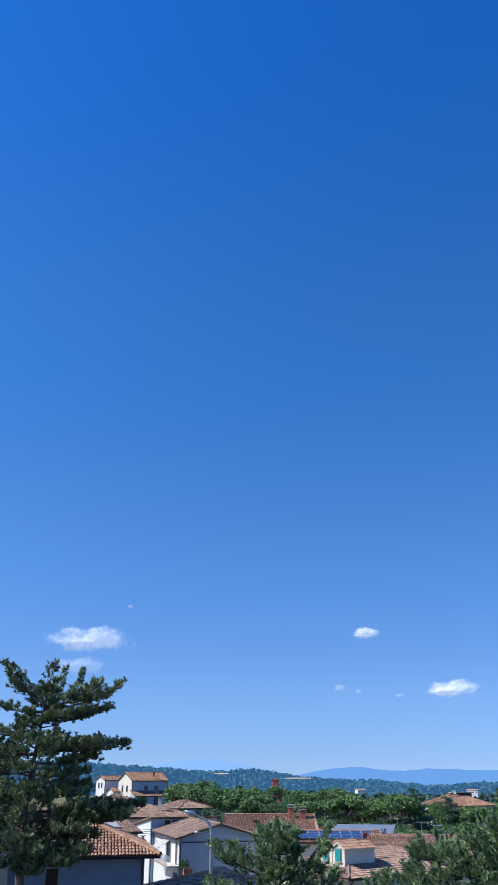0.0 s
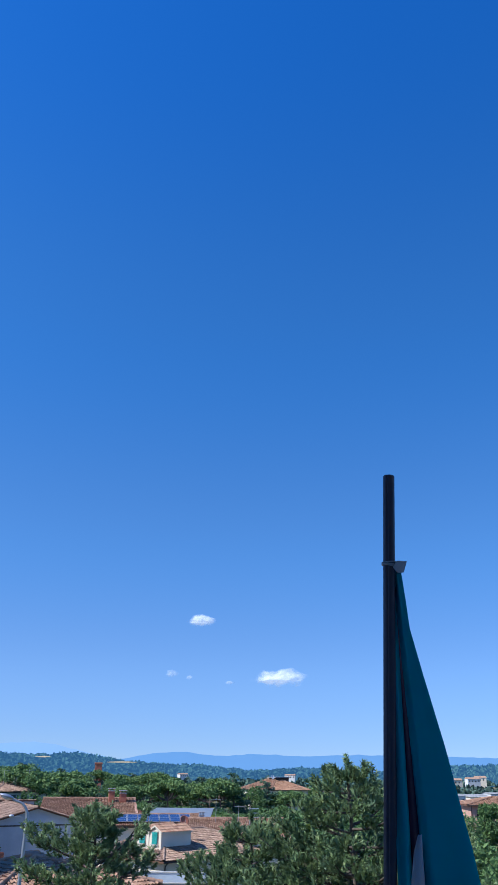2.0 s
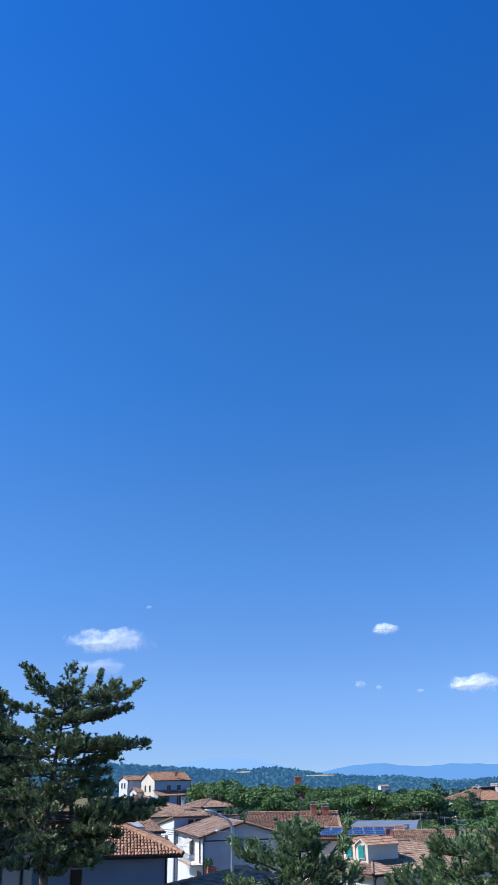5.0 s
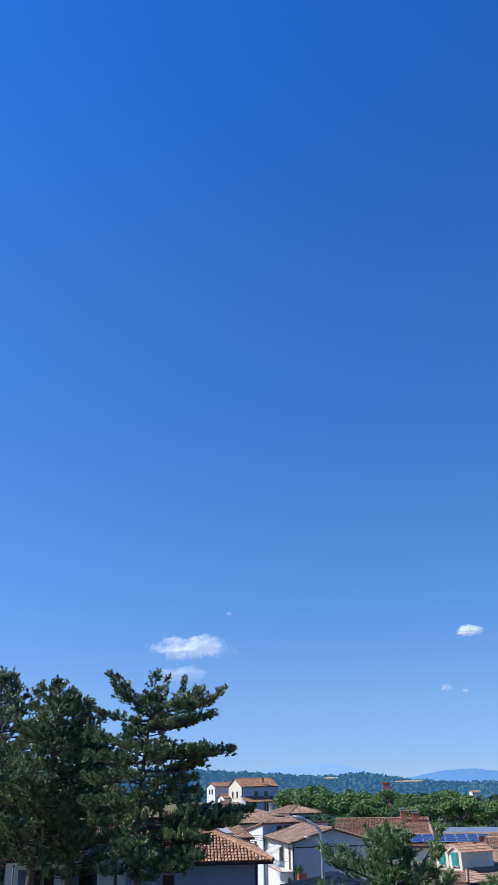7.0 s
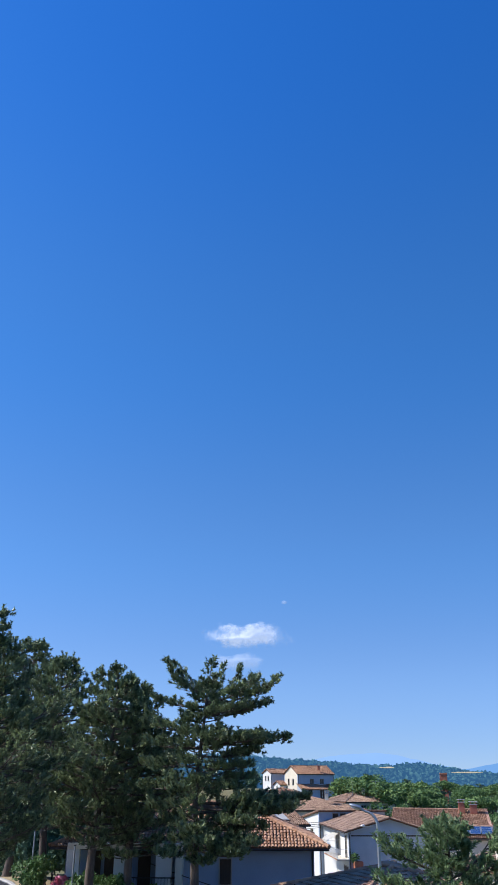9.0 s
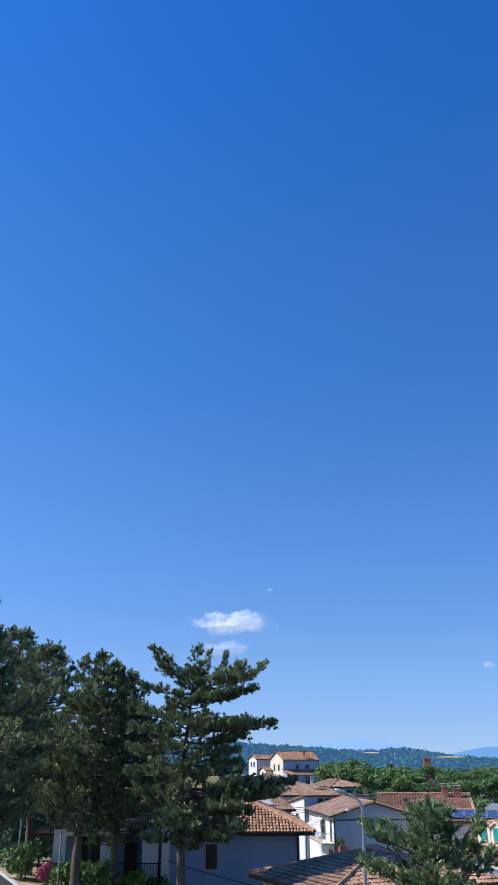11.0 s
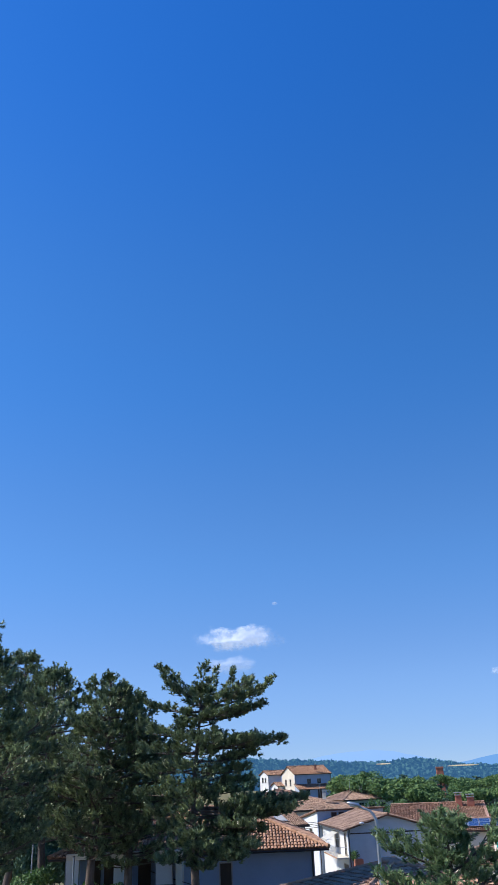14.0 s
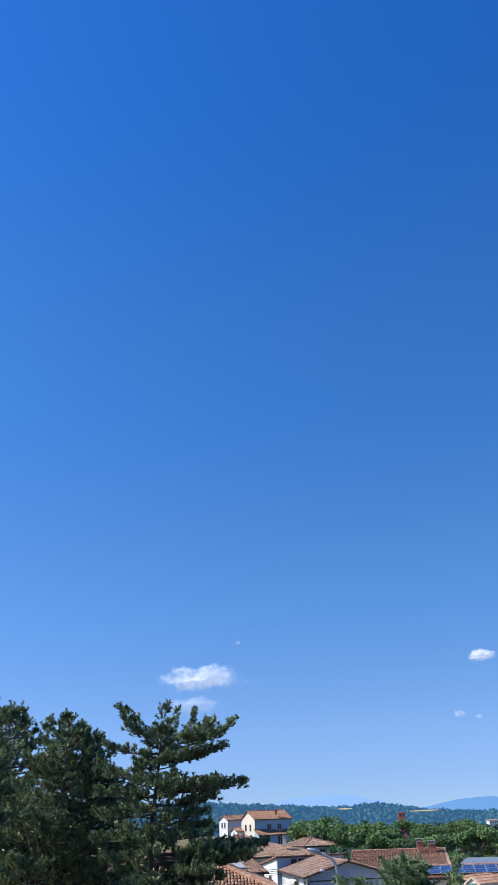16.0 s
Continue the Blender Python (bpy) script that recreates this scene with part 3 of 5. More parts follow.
def window(parent, m, w, h, style="plain"):
    """A window set in a wall: frame, pane, sill and, where it has them, shutters. Local x along the wall, -y outwards."""
    def shared(key, build, mat):
        key = (key, round(w, 2), round(h, 2), mat.name)
        if key not in window_cache:
            bm = bmesh.new()
            build(bm)
            me = bpy.data.meshes.new(key[0])
            bm.to_mesh(me)
            bm.free()
            me.materials.append(mat)
            window_cache[key] = me
        return window_cache[key]

    def fr(bm):
        box(bm, -w / 2 - 0.07, -w / 2, -0.05, 0.02, 0, h)
        box(bm, w / 2, w / 2 + 0.07, -0.05, 0.02, 0, h)
        box(bm, -w / 2 - 0.07, w / 2 + 0.07, -0.05, 0.02, h, h + 0.07)
        box(bm, -0.025, 0.025, -0.025, 0.01, 0, h)

    f = under(new("window", shared("window", fr, FRAME)), parent, m)
    if style == "dark":
        under(new("shutter", shared("shutter", lambda bm: box(bm, -w / 2, w / 2, -0.035, 0.01, 0, h), WOOD_DARK)), f)
    else:
        under(new("pane", shared("pane", lambda bm: box(bm, -w / 2, w / 2, -0.012, 0.0, 0, h), WINDOW)), f)
    if style != "door":
        under(new("sill", shared("sill", lambda bm: box(bm, -w / 2 - 0.1, w / 2 + 0.1, -0.12, 0.0, -0.08, -0.002), KERB)), f)
    if style == "turq":
        def sh(bm):
            box(bm, 0, w / 2, -0.10, -0.055, 0.02, h - 0.02)
            for k in range(int(h / 0.09)):
                box(bm, 0.04, w / 2 - 0.04, -0.115, -0.10, 0.06 + k * 0.09, 0.11 + k * 0.09)
        for dx in (-w / 2, 0.006):
            under(new("shutter", shared("louvred_shutter", sh, TURQ)), f, Matrix.Translation((dx, 0, 0)))["label"] = "turquoise louvred shutter, closed"
    return f


def house(x, y, heading, lx, ly, eave, rise, roof, wall_mat, tile, label, wins=(), over=0.45, name="house", inset=None, bottom=None, group="houses of the town", gutter=True, tiled=True, shaded_side_mat=None, pitch=0.19):
    """A house with its near corner at x, y; its front runs lx along the heading, its left side ly back from the corner."""
    c, s = math.cos(radians(heading)), math.sin(radians(heading))
    corners = [(x + c * a - s * b, y + s * a + c * b) for a in (0, lx) for b in (0, ly)]
    z0 = (min(ground_z(*p) for p in corners) if bottom is None else bottom) - 0.1
    root = base(name, pose(x, y, z0, 0, 0, heading), label, "house", group)
    e, r = eave - z0, eave - z0 + rise
    T = 0.30
    faces = []
    if roof == "gable_x":
        ends = [("x", 0), ("x", lx)]
        faces = [[(-over, -over), (lx + over, -over), (lx + over, ly / 2), (-over, ly / 2)], [(lx + over, ly + over), (-over, ly + over), (-over, ly / 2), (lx + over, ly / 2)]]
    elif roof == "gable_y":
        faces = [[(-over, ly + over), (-over, -over), (lx / 2, -over), (lx / 2, ly + over)], [(lx + over, -over), (lx + over, ly + over), (lx / 2, ly + over), (lx / 2, -over)]]
    elif roof == "hip":
        k = inset if inset is not None else min(lx, ly) / 2
        if lx >= ly:
            a, b = (k, ly / 2), (max(lx - k, k + 0.01), ly / 2)
            faces = [[(-over, -over), (lx + over, -over), b, a], [(lx + over, ly + over), (-over, ly + over), a, b], [(-over, ly + over), (-over, -over), a], [(lx + over, -over), (lx + over, ly + over), b]]
        else:
            a, b = (lx / 2, k), (lx / 2, ly - k)
            faces = [[(-over, -over), (lx + over, -over), a], [(lx + over, ly + over), (-over, ly + over), b], [(-over, ly + over), (-over, -over), a, b], [(lx + over, -over), (lx + over, ly + over), b, a]]
    elif roof == "mono":
        faces = [[(lx + over, ly + over), (-over, ly + over), (-over, -over), (lx + over, -over)]]
    elif roof == "mono_front":
        faces = [[(-over, -over), (lx + over, -over), (lx + over, ly + over), (-over, ly + over)]]

    def height(px, py):
        if roof == "gable_x":
            return e + rise * (1 - abs(py - ly / 2) / (ly / 2))
        if roof == "gable_y":
            return e + rise * (1 - abs(px - lx / 2) / (lx / 2))
        if roof == "mono":
            return e + rise * (1 - py / ly)
        if roof == "mono_front":
            return e + rise * py / ly
        if roof == "hip":
            k = inset if inset is not None else min(lx, ly) / 2
            if lx >= ly:
                return e + rise * min(min(px, lx - px) / k, min(py, ly - py) / (ly / 2), 1)
            return e + rise * min(min(py, ly - py) / k, min(px, lx - px) / (lx / 2), 1)
        return e

    # four walls with their gables, each a slab of its own thickness
    walls = {"front": ([(0, 0), (lx / 2, 0), (lx, 0)], (0, T, 0)), "back": ([(0, ly), (lx / 2, ly), (lx, ly)], (0, -T, 0)),
             "left": ([(0, T + 0.003), (0, ly / 2), (0, ly - T - 0.003)], (T, 0, 0)), "right": ([(lx, T + 0.003), (lx, ly / 2), (lx, ly - T - 0.003)], (-T, 0, 0))}
    for key, (line, off) in walls.items():
        bm = bmesh.new()
        top = [(px, py, height(px, py) - 0.02 if roof != "hip" else e - 0.02) for px, py in line][::-1]
        prism(bm, [(line[0][0], line[0][1], 0), (line[2][0], line[2][1], 0)] + top, off)
        # front and back can take a darker plaster, their shade put into the colour
        part("wall", bm, shaded_side_mat if (shaded_side_mat and key in ("front", "back")) else wall_mat, root)
    if faces:
        bed = bmesh.new()
        for f in faces:
            P = [Vector((px, py, height(px, py))) for px, py in f]
            prism(bed, P, (0, 0, 0.14))
        part("roof_bed", bed, ROOF_BED, root)
        for f in faces:
            P = [np.array((px, py, height(px, py) + 0.14)) for px, py in f]
            u = P[1] - P[0]
            nrm = np.cross(u, P[2] - P[0])
            sl = np.cross(nrm, u)
            if sl[2] < 0:
                sl = -sl
            if tiled:
                coppi(P, u, sl, tile, root, pitch=pitch)
            if gutter and len(f) > 3:
                a, b = P[0] - np.array([0, 0, 0.10]), P[1] - np.array([0, 0, 0.10])
                tube("gutter", [a, (a + b) / 2, b], 0.06, DARK, root, 6)
        if gutter:
            for px in (0.1, lx - 0.1):
                tube("downpipe", [(px, -over, e - 0.05), (px, -0.1, e - 0.45), (px, -0.07, e - 0.8), (px, -0.07, 0)], 0.05, DARK, root, 6)
        if roof == "hip":
            k = inset if inset is not None else min(lx, ly) / 2
            ra, rb = ((k, ly / 2), (lx - k, ly / 2)) if lx >= ly else ((lx / 2, k), (lx / 2, ly - k))
            lines = [(ra, rb), ((-over, -over), ra), ((lx + over, -over), rb if lx >= ly else ra), ((-over, ly + over), ra if lx >= ly else rb), ((lx + over, ly + over), rb)]
        elif roof == "gable_x":
            lines = [((-over, ly / 2), (lx + over, ly / 2))]
        elif roof == "gable_y":
            lines = [((lx / 2, -over), (lx / 2, ly + over))]
        else:
            lines = []
        for a, b in lines:
            a3, b3 = np.array((*a, height(*a) + 0.2)), np.array((*b, height(*b) + 0.2))
            n = max(2, int(np.linalg.norm(b3 - a3) / 0.4))
            segs = [tube_arrays(np.array([a3 + (b3 - a3) * k / n, a3 + (b3 - a3) * (k + 1.1) / n]), [0.13, 0.105], 6) for k in range(n)]
            V, F = merge(segs)
            ob = under(new("ridge_tiles", raw("ridge_tiles", V, F, tile)), root)
            ob["kind"] = "stuff"
    for wl, pos, sill, w, h, *st in wins:
        if wl == "F":
            mm = pose(pos, -0.004, sill - z0)
        elif wl == "L":
            mm = pose(-0.004, pos, sill - z0, 0, 0, -90)
        else:
            mm = pose(lx + 0.004, pos, sill - z0, 0, 0, 90)
        window(root, mm, w, h, *st)
    return root, z0


def chimney(x, y, z0, z1, w, mat, label, cap=True):
    root = base("chimney", pose(x, y, z0), label, "chimney", "chimneys on the roofs")
    h = z1 - z0
    part("stack", boxm(-w / 2, w / 2, -w / 2, w / 2, 0, h, bevel=0.02), mat, root)
    if cap:
        part("cap", boxm(-w / 2 - 0.08, w / 2 + 0.08, -w / 2 - 0.08, w / 2 + 0.08, h, h + 0.09), CONCRETE, root)
        for dx in (-1, 1):
            for dy in (-1, 1):
                part("cap_post", boxm(dx * w * 0.36 - 0.05, dx * w * 0.36 + 0.05, dy * w * 0.36 - 0.05, dy * w * 0.36 + 0.05, h + 0.09, h + 0.30), mat, root)
        part("cap_slab", boxm(-w / 2 - 0.1, w / 2 + 0.1, -w / 2 - 0.1, w / 2 + 0.1, h + 0.30, h + 0.37), CONCRETE, root)
    return root


# ---- the town ----
low_house, lz = house(-19.6, 46.96, 11.3, 14.0, 9.5, 8.62, 1.75, "hip", PLASTER_BLUE, TILE_NEW, "low house with blue-grey plaster walls and an orange tiled hip roof", [("F", 9.0, 6.55, 0.62, 1.25, "dark")], over=0.8, inset=4.4, name="low_house")
pavilion, pz = house(-3.0, 37.0, 35.0, 8.5, 6.7, 7.1, 1.25, "hip", PLASTER_CREAM, TILE, "small house with a broad weathered tile roof below the lamp", (), over=0.5, inset=4.6, name="small_house")
white_house, wz = house(-7.5, 94.7, 15.6, 9.0, 17.0, 6.75, 1.25, "gable_y", PLASTER, TILE_OLD, "white two-storey house with a shaded gable and a balcony", [("L", 1.5, 4.12, 0.9, 2.15, "door"), ("L", 6.4, 4.7, 1.5, 1.4), ("L", 1.8, 1.0, 2.4, 2.3, "dark")], over=0.5, name="white_house", shaded_side_mat=PLASTER_GREY_AND_SHADE)
part("string_course", boxm(0.25, 8.75, -0.05, -0.004, 6.3 - wz, 6.42 - wz), DARK, white_house, "thin dark band across the gable")
wing, gz = house(-12.4, 110.3, 25.0, 9.0, 8.5, 6.9, 1.2, "mono", PLASTER, TILE_OLD, "white house wing with a sloping roof beside the white house", [("L", 3.0, 4.6, 1.0, 1.4), ("F", 2.2, 6.9, 0.7, 1.0, "dark"), ("F", 3.2, 6.9, 0.7, 1.0, "dark")], over=0.25, name="house_wing", shaded_side_mat=PLASTER_GREY_AND_SHADE)
dormer_house, dz = house(8.0, 71.55, 38.5, 14.0, 9.0, 5.2, 1.6, "hip", PLASTER_CREAM, TILE_OLD, "house with a brown tiled hip roof and twin dormers", [("F", 3.0, 2.6, 1.0, 1.3), ("F", 6.0, 2.6, 1.0, 1.3)], over=0.5, inset=4.5, name="dormer_house")
east_house, ez = house(10.9, 80.0, -6.0, 9.5, 12.0, 6.0, 1.35, "gable_x", PLASTER_CREAM, TILE, "house with a low reddish brown tiled roof", (), over=0.4)
big_roof, bz = house(-3.0, 105.0, -1.5, 11.0, 18.0, 6.7, 1.6, "gable_x", PLASTER_CREAM, TILE, "long house with a wide brown tiled roof", (), over=0.4)
solar_house, sz = house(3.6, 90.0, -3.0, 10.0, 10.0, 6.55, 0.75, "gable_x", PLASTER_CREAM, TILE, "house whose roof carries solar panels", (), over=0.3)
shed, hz = house(8.6, 98.0, -12.0, 7.0, 9.0, 6.7, 0.7, "mono_front", PLASTER_GREY_AND_SHADE, ZINC, "low building with a grey sheet-metal roof", (), over=0.3, tiled=False)
part("roof_sheet", prism(bmesh.new(), [(-0.32, -0.32, 6.7 - hz + 0.12), (7.32, -0.32, 6.7 - hz + 0.12), (7.32, 9.32, 7.45 - hz + 0.12), (-0.32, 9.32, 7.45 - hz + 0.12)], (0, 0, 0.06)), ZINC, shed, "grey sheet-metal roof")
barn, brz = house(-21.5, 124.0, 28.0, 15.0, 15.0, 7.7, 1.9, "hip", PLASTER_CREAM, TILE_OLD, "house with a wide weathered brown roof", [], over=0.5)
house(-16.6, 80.0, 20.0, 6.5, 9.0, 7.9, 1.2, "mono_front", PLASTER_GREY_AND_SHADE, TILE_OLD, "low house with a brown roof and grey skylights", [], over=0.4)
house(-30.5, 160.0, 5.0, 10.2, 12.0, 8.9, 1.25, "hip", PLASTER_PINK, TILE, "house with a pale orange roof and a pinkish wall", [("F", 2.0, 7.4, 1.0, 1.2), ("F", 5.0, 7.4, 1.0, 1.2), ("F", 8.0, 7.4, 1.0, 1.2)], over=0.4)
wb, wbz = house(-11.8, 147.5, 32.0, 9.5, 8.0, 8.4, 1.4, "hip", PLASTER, TILE_OLD, "white house with a row of windows under a brown roof", [("F", 1.2, 6.5, 0.9, 1.3), ("F", 3.2, 6.5, 0.9, 1.3), ("F", 5.2, 6.5, 0.9, 1.3), ("F", 7.4, 6.5, 0.9, 1.3), ("L", 3.0, 6.5, 0.9, 1.3)], over=0.5)
pal, palz = house(-31.2, 227.9, 36.0, 11.2, 7.8, 13.15, 1.95, "gable_x", PLASTER_CREAM, TILE_NEW, "tall house with a bright orange roof on the rise", [("L", 2.6, 10.4, 0.8, 1.5), ("L", 5.2, 10.4, 0.8, 1.5), ("F", 4.3, 10.7, 1.1, 1.2), ("F", 7.4, 10.7, 1.1, 1.2), ("L", 2.4, 7.9, 0.8, 1.5), ("L", 5.2, 7.9, 0.8, 1.5)], over=0.3, name="tall_house", shaded_side_mat=PLASTER_GREY_AND_SHADE, pitch=0.3)
lean_to, _ = house(-29.9, 226.1, 36.0, 9.6, 2.2, 9.4, 1.1, "mono_front", PLASTER_GREY_AND_SHADE, TILE_NEW, "low wing with an orange lean-to roof before the tall house", [("F", 2.6, 8.0, 1.1, 1.3), ("F", 6.2, 7.1, 1.2, 2.2, "dark")], over=0.3, pitch=0.3)
house(-40.0, 237.0, 35.0, 6.5, 5.5, 13.3, 1.0, "gable_x", PLASTER, TILE, "small white house beside the tall house", [("L", 1.8, 11.4, 0.8, 1.2), ("L", 3.6, 11.4, 0.8, 1.2)], over=0.3, pitch=0.3)
house(-36.6, 232.0, 35.0, 5.0, 4.0, 10.4, 0.8, "gable_x", PLASTER, TILE, "low white annexe between two houses", [], over=0.3, pitch=0.3)
house(-31.0, 318.0, 8.0, 12.0, 8.0, 9.6, 1.8, "gable_x", PLASTER_CREAM, TILE, "far house with a brown roof among the trees", [], over=0.3, pitch=0.35)
fr, frz = house(51.0, 214.0, 25.0, 12.0, 14.0, 7.4, 2.6, "hip", PLASTER_CREAM, TILE_NEW, "house with an orange hip roof rising from the trees", [], over=0.5, pitch=0.3)
pk, pkz = house(66.3, 134.6, -14.0, 18.0, 10.0, 6.9, 1.0, "hip", PLASTER_PINK, TILE_NEW, "salmon-coloured apartment block with paired windows", [("F", 1.3 + 0.9 * (k % 2) + 3.6 * (k // 2), z, 0.62, 1.2) for k in range(8) for z in (-0.5, 2.2, 4.9)], over=0.7, name="apartment_block", pitch=0.3)
pk2, _ = house(63.5, 119.0, -14.0, 16.0, 10.0, 6.3, 1.0, "hip", PLASTER_PINK, TILE_NEW, "salmon-coloured apartment block nearer the street", [("F", 2.5 + 3.6 * k, z, 0.9, 1.3) for k in range(4) for z in (1.4, 4.3)], over=0.7, name="apartment_block", pitch=0.3)


# ---- distance ----
def ridge(name, az0, az1, dist, heights, depth, mat, label, rough=1.0, n=260):
    """A range of hills: a long back rising from the plain, its crest from a few heights over a bearing."""
    az = np.linspace(az0, az1, n)
    hz_ = np.interp(az, [h[0] for h in heights], [h[1] for h in heights])
    ker = np.hanning(9)
    hz_ = np.convolve(np.pad(hz_, 4, mode="edge"), ker / ker.sum(), "valid")
    hz_ = hz_ + rough * np.array([noise.fractal(Vector((a * 3.1, dist * 0.01, 0)), 1.0, 2.0, 5) for a in az])
    rows = []
    for k, f in ((0, -0.02), (1, 0.45), (2, 0.8), (3, 1.0), (4, 0.5), (5, -0.02)):
        d = dist + depth * (k / 3 - 1)
        wob = 1 + 0.12 * np.array([noise.noise(Vector((a * 2.3, k * 3.1, 1))) for a in az])
        rows.append(np.stack([np.sin(np.radians(az)) * d, np.cos(np.radians(az)) * d, np.where(f < 0, -25, -20 + (hz_ + 20) * f * (wob if 0 < f < 1 else 1))], -1))
    V = np.concatenate(rows)
    i, j = np.meshgrid(np.arange(5), np.arange(n - 1), indexing="ij")
    a = i * n + j
    F = np.stack([a, a + 1, a + n + 1, a + n], -1).reshape(-1, 4)
    return tagged(new(name, raw(name, V, F, mat, True)), label, "mountain", kind="structure"), az, hz_


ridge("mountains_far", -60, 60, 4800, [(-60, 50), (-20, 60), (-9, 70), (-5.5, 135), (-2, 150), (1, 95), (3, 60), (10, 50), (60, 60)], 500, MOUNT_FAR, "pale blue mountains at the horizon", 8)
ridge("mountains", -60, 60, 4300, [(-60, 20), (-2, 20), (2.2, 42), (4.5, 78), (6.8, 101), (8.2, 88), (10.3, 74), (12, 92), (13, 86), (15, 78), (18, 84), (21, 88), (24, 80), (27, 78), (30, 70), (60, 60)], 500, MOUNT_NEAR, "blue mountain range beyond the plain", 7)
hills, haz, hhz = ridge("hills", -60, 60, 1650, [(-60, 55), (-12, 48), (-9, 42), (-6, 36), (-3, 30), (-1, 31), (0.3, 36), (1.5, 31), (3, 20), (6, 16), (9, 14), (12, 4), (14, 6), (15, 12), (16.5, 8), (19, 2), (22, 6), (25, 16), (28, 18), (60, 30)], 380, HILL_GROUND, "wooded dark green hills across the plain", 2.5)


def clumps(name, pts, size, mat, label, seed, per=26, flat=0.8):
    rng = np.random.default_rng(seed)
    n = len(pts)
    P = np.repeat(pts, per, 0)
    sz = np.repeat(size, per)
    d = unit(rng.normal(size=(n * per, 3)))
    d[:, 2] = np.abs(d[:, 2]) * 1.3 - 0.25
    Q = P + d * sz[:, None] * np.array([1, 1, flat]) * rng.uniform(0.6, 1.0, (n * per, 1))
    u = unit(rng.normal(size=(n * per, 3)))
    w = unit(np.cross(u, rng.normal(size=(n * per, 3))))
    k = (sz * rng.uniform(0.35, 0.65, n * per))[:, None]
    V = np.stack([Q - u * k, Q + w * k * 0.7, Q + u * k, Q - w * k * 0.7], 1).reshape(-1, 3)
    F = np.arange(4 * n * per).reshape(-1, 4)
    return tagged(new(name, raw(name, V, F, mat)), label, "woods", kind="stuff")


rng = np.random.default_rng(77)
n = 15000
haz_i = rng.uniform(-36, 42, n)
top_i = np.interp(haz_i, haz, hhz)
f = rng.uniform(0.12, 1.02, n) ** 0.8
hd = 1650 - 380 + 380 * f
pts = np.stack([np.sin(np.radians(haz_i)) * hd, np.cos(np.radians(haz_i)) * hd, -20 + (top_i + 20) * np.interp(f, [0, 0.333, 0.667, 1, 1.03], [0, 0.45, 0.8, 1, 1]) + 1], -1)
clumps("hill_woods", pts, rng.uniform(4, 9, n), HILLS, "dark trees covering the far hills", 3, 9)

n = 3600
az = rng.uniform(-34, 40, n)
d = 330 * (1300 / 330) ** rng.uniform(0, 1, n) ** 0.8
keep = (np.sin(az * 0.9 + d * 0.013) + np.sin(d * 0.021 - az * 0.5) > -0.7) & ~((az > 23) & (d < 520) & (d > 330))
az, d = az[keep], d[keep]
x, y = np.sin(np.radians(az)) * d, np.cos(np.radians(az)) * d
s = rng.uniform(2.5, 5.5, len(d))
clumps("plain_woods", np.stack([x, y, land(x, y) + s * 1.1], -1), s, WOODS, "mixed woods scattered over the plain", 4, 22)

# pale fields between the woods
for az_, d_, w_, l_, lab in ((3.3, 1430, 24, 6, "pale stubble field on the far slope"), (-1.8, 1430, 12, 6, "small pale stubble field on the far slope")):
    t = np.radians(az_)
    cx, cy = math.sin(t) * d_, math.cos(t) * d_
    zf = float(np.interp(az_, haz, hhz))
    bm = bmesh.new()
    P = []
    for k in range(14):
        a = k / 14 * 2 * math.pi
        rr_ = 1 + 0.18 * math.sin(3 * a + az_)
        P.append((cx + math.cos(a) * w_ * rr_, cy + math.sin(a) * l_ * rr_, zf * 0.66 + 9 + (math.sin(a) * l_) * 0.16))
    prism(bm, P, (0, 0, 0.5))
    tagged(part("field", bm, FIELD, None), lab, "field", kind="structure")

# sheds and houses far out on the plain
rng = np.random.default_rng(9)
far_specs = [(26.0, 430, 22, 5.5), (27.2, 410, 16, 4.5), (28.4, 440, 20, 6), (24.6, 450, 14, 4.5), (29.6, 420, 20, 5), (8.6, 700, 26, 5), (9.4, 760, 18, 6), (10.4, 690, 30, 4), (6.9, 640, 14, 4), (25.3, 900, 16, 9), (26.5, 940, 14, 9), (27.0, 960, 12, 10), (14.6, 1180, 14, 9), (5.2, 1240, 12, 8), (7.4, 1250, 14, 8), (-3.0, 900, 12, 7)]
for k, (az_, d_, w_, h_) in enumerate(far_specs):
    t = math.radians(az_)
    x, y = math.sin(t) * d_, math.cos(t) * d_
    zg = ground_z(x, y)
    up = 7 if d_ < 500 else (8 if d_ < 800 else 10)
    root = base("far_building", pose(x, y, zg, 0, 0, rng.uniform(-25, 25)), "pale far building on the plain" if k % 3 else "white flat-roofed hall on the plain", "building", "far buildings on the plain")
    H = up + h_ - 5
    part("wall", boxm(-w_ / 2, w_ / 2, -4, 4, 0, H), PLASTER if k % 2 == 0 else PLASTER_CREAM, root)
    part("roof", prism(bmesh.new(), [(-w_ / 2 - 0.4, -4.5, H), (-w_ / 2 - 0.4, 4.5, H), (-w_ / 2 - 0.4, 0, H + (1.6 if d_ > 500 else 0.5))], (w_ + 0.8, 0, 0)), TILE if d_ > 600 else CONCRETE, root)
    for q in range(int(w_ / 3.5)):
        xx = -w_ / 2 + 1.8 + q * 3.5
        part("window", boxm(xx - 0.6, xx + 0.6, -4.05, -3.95, H - 3.0, H - 1.5), WINDOW, root)

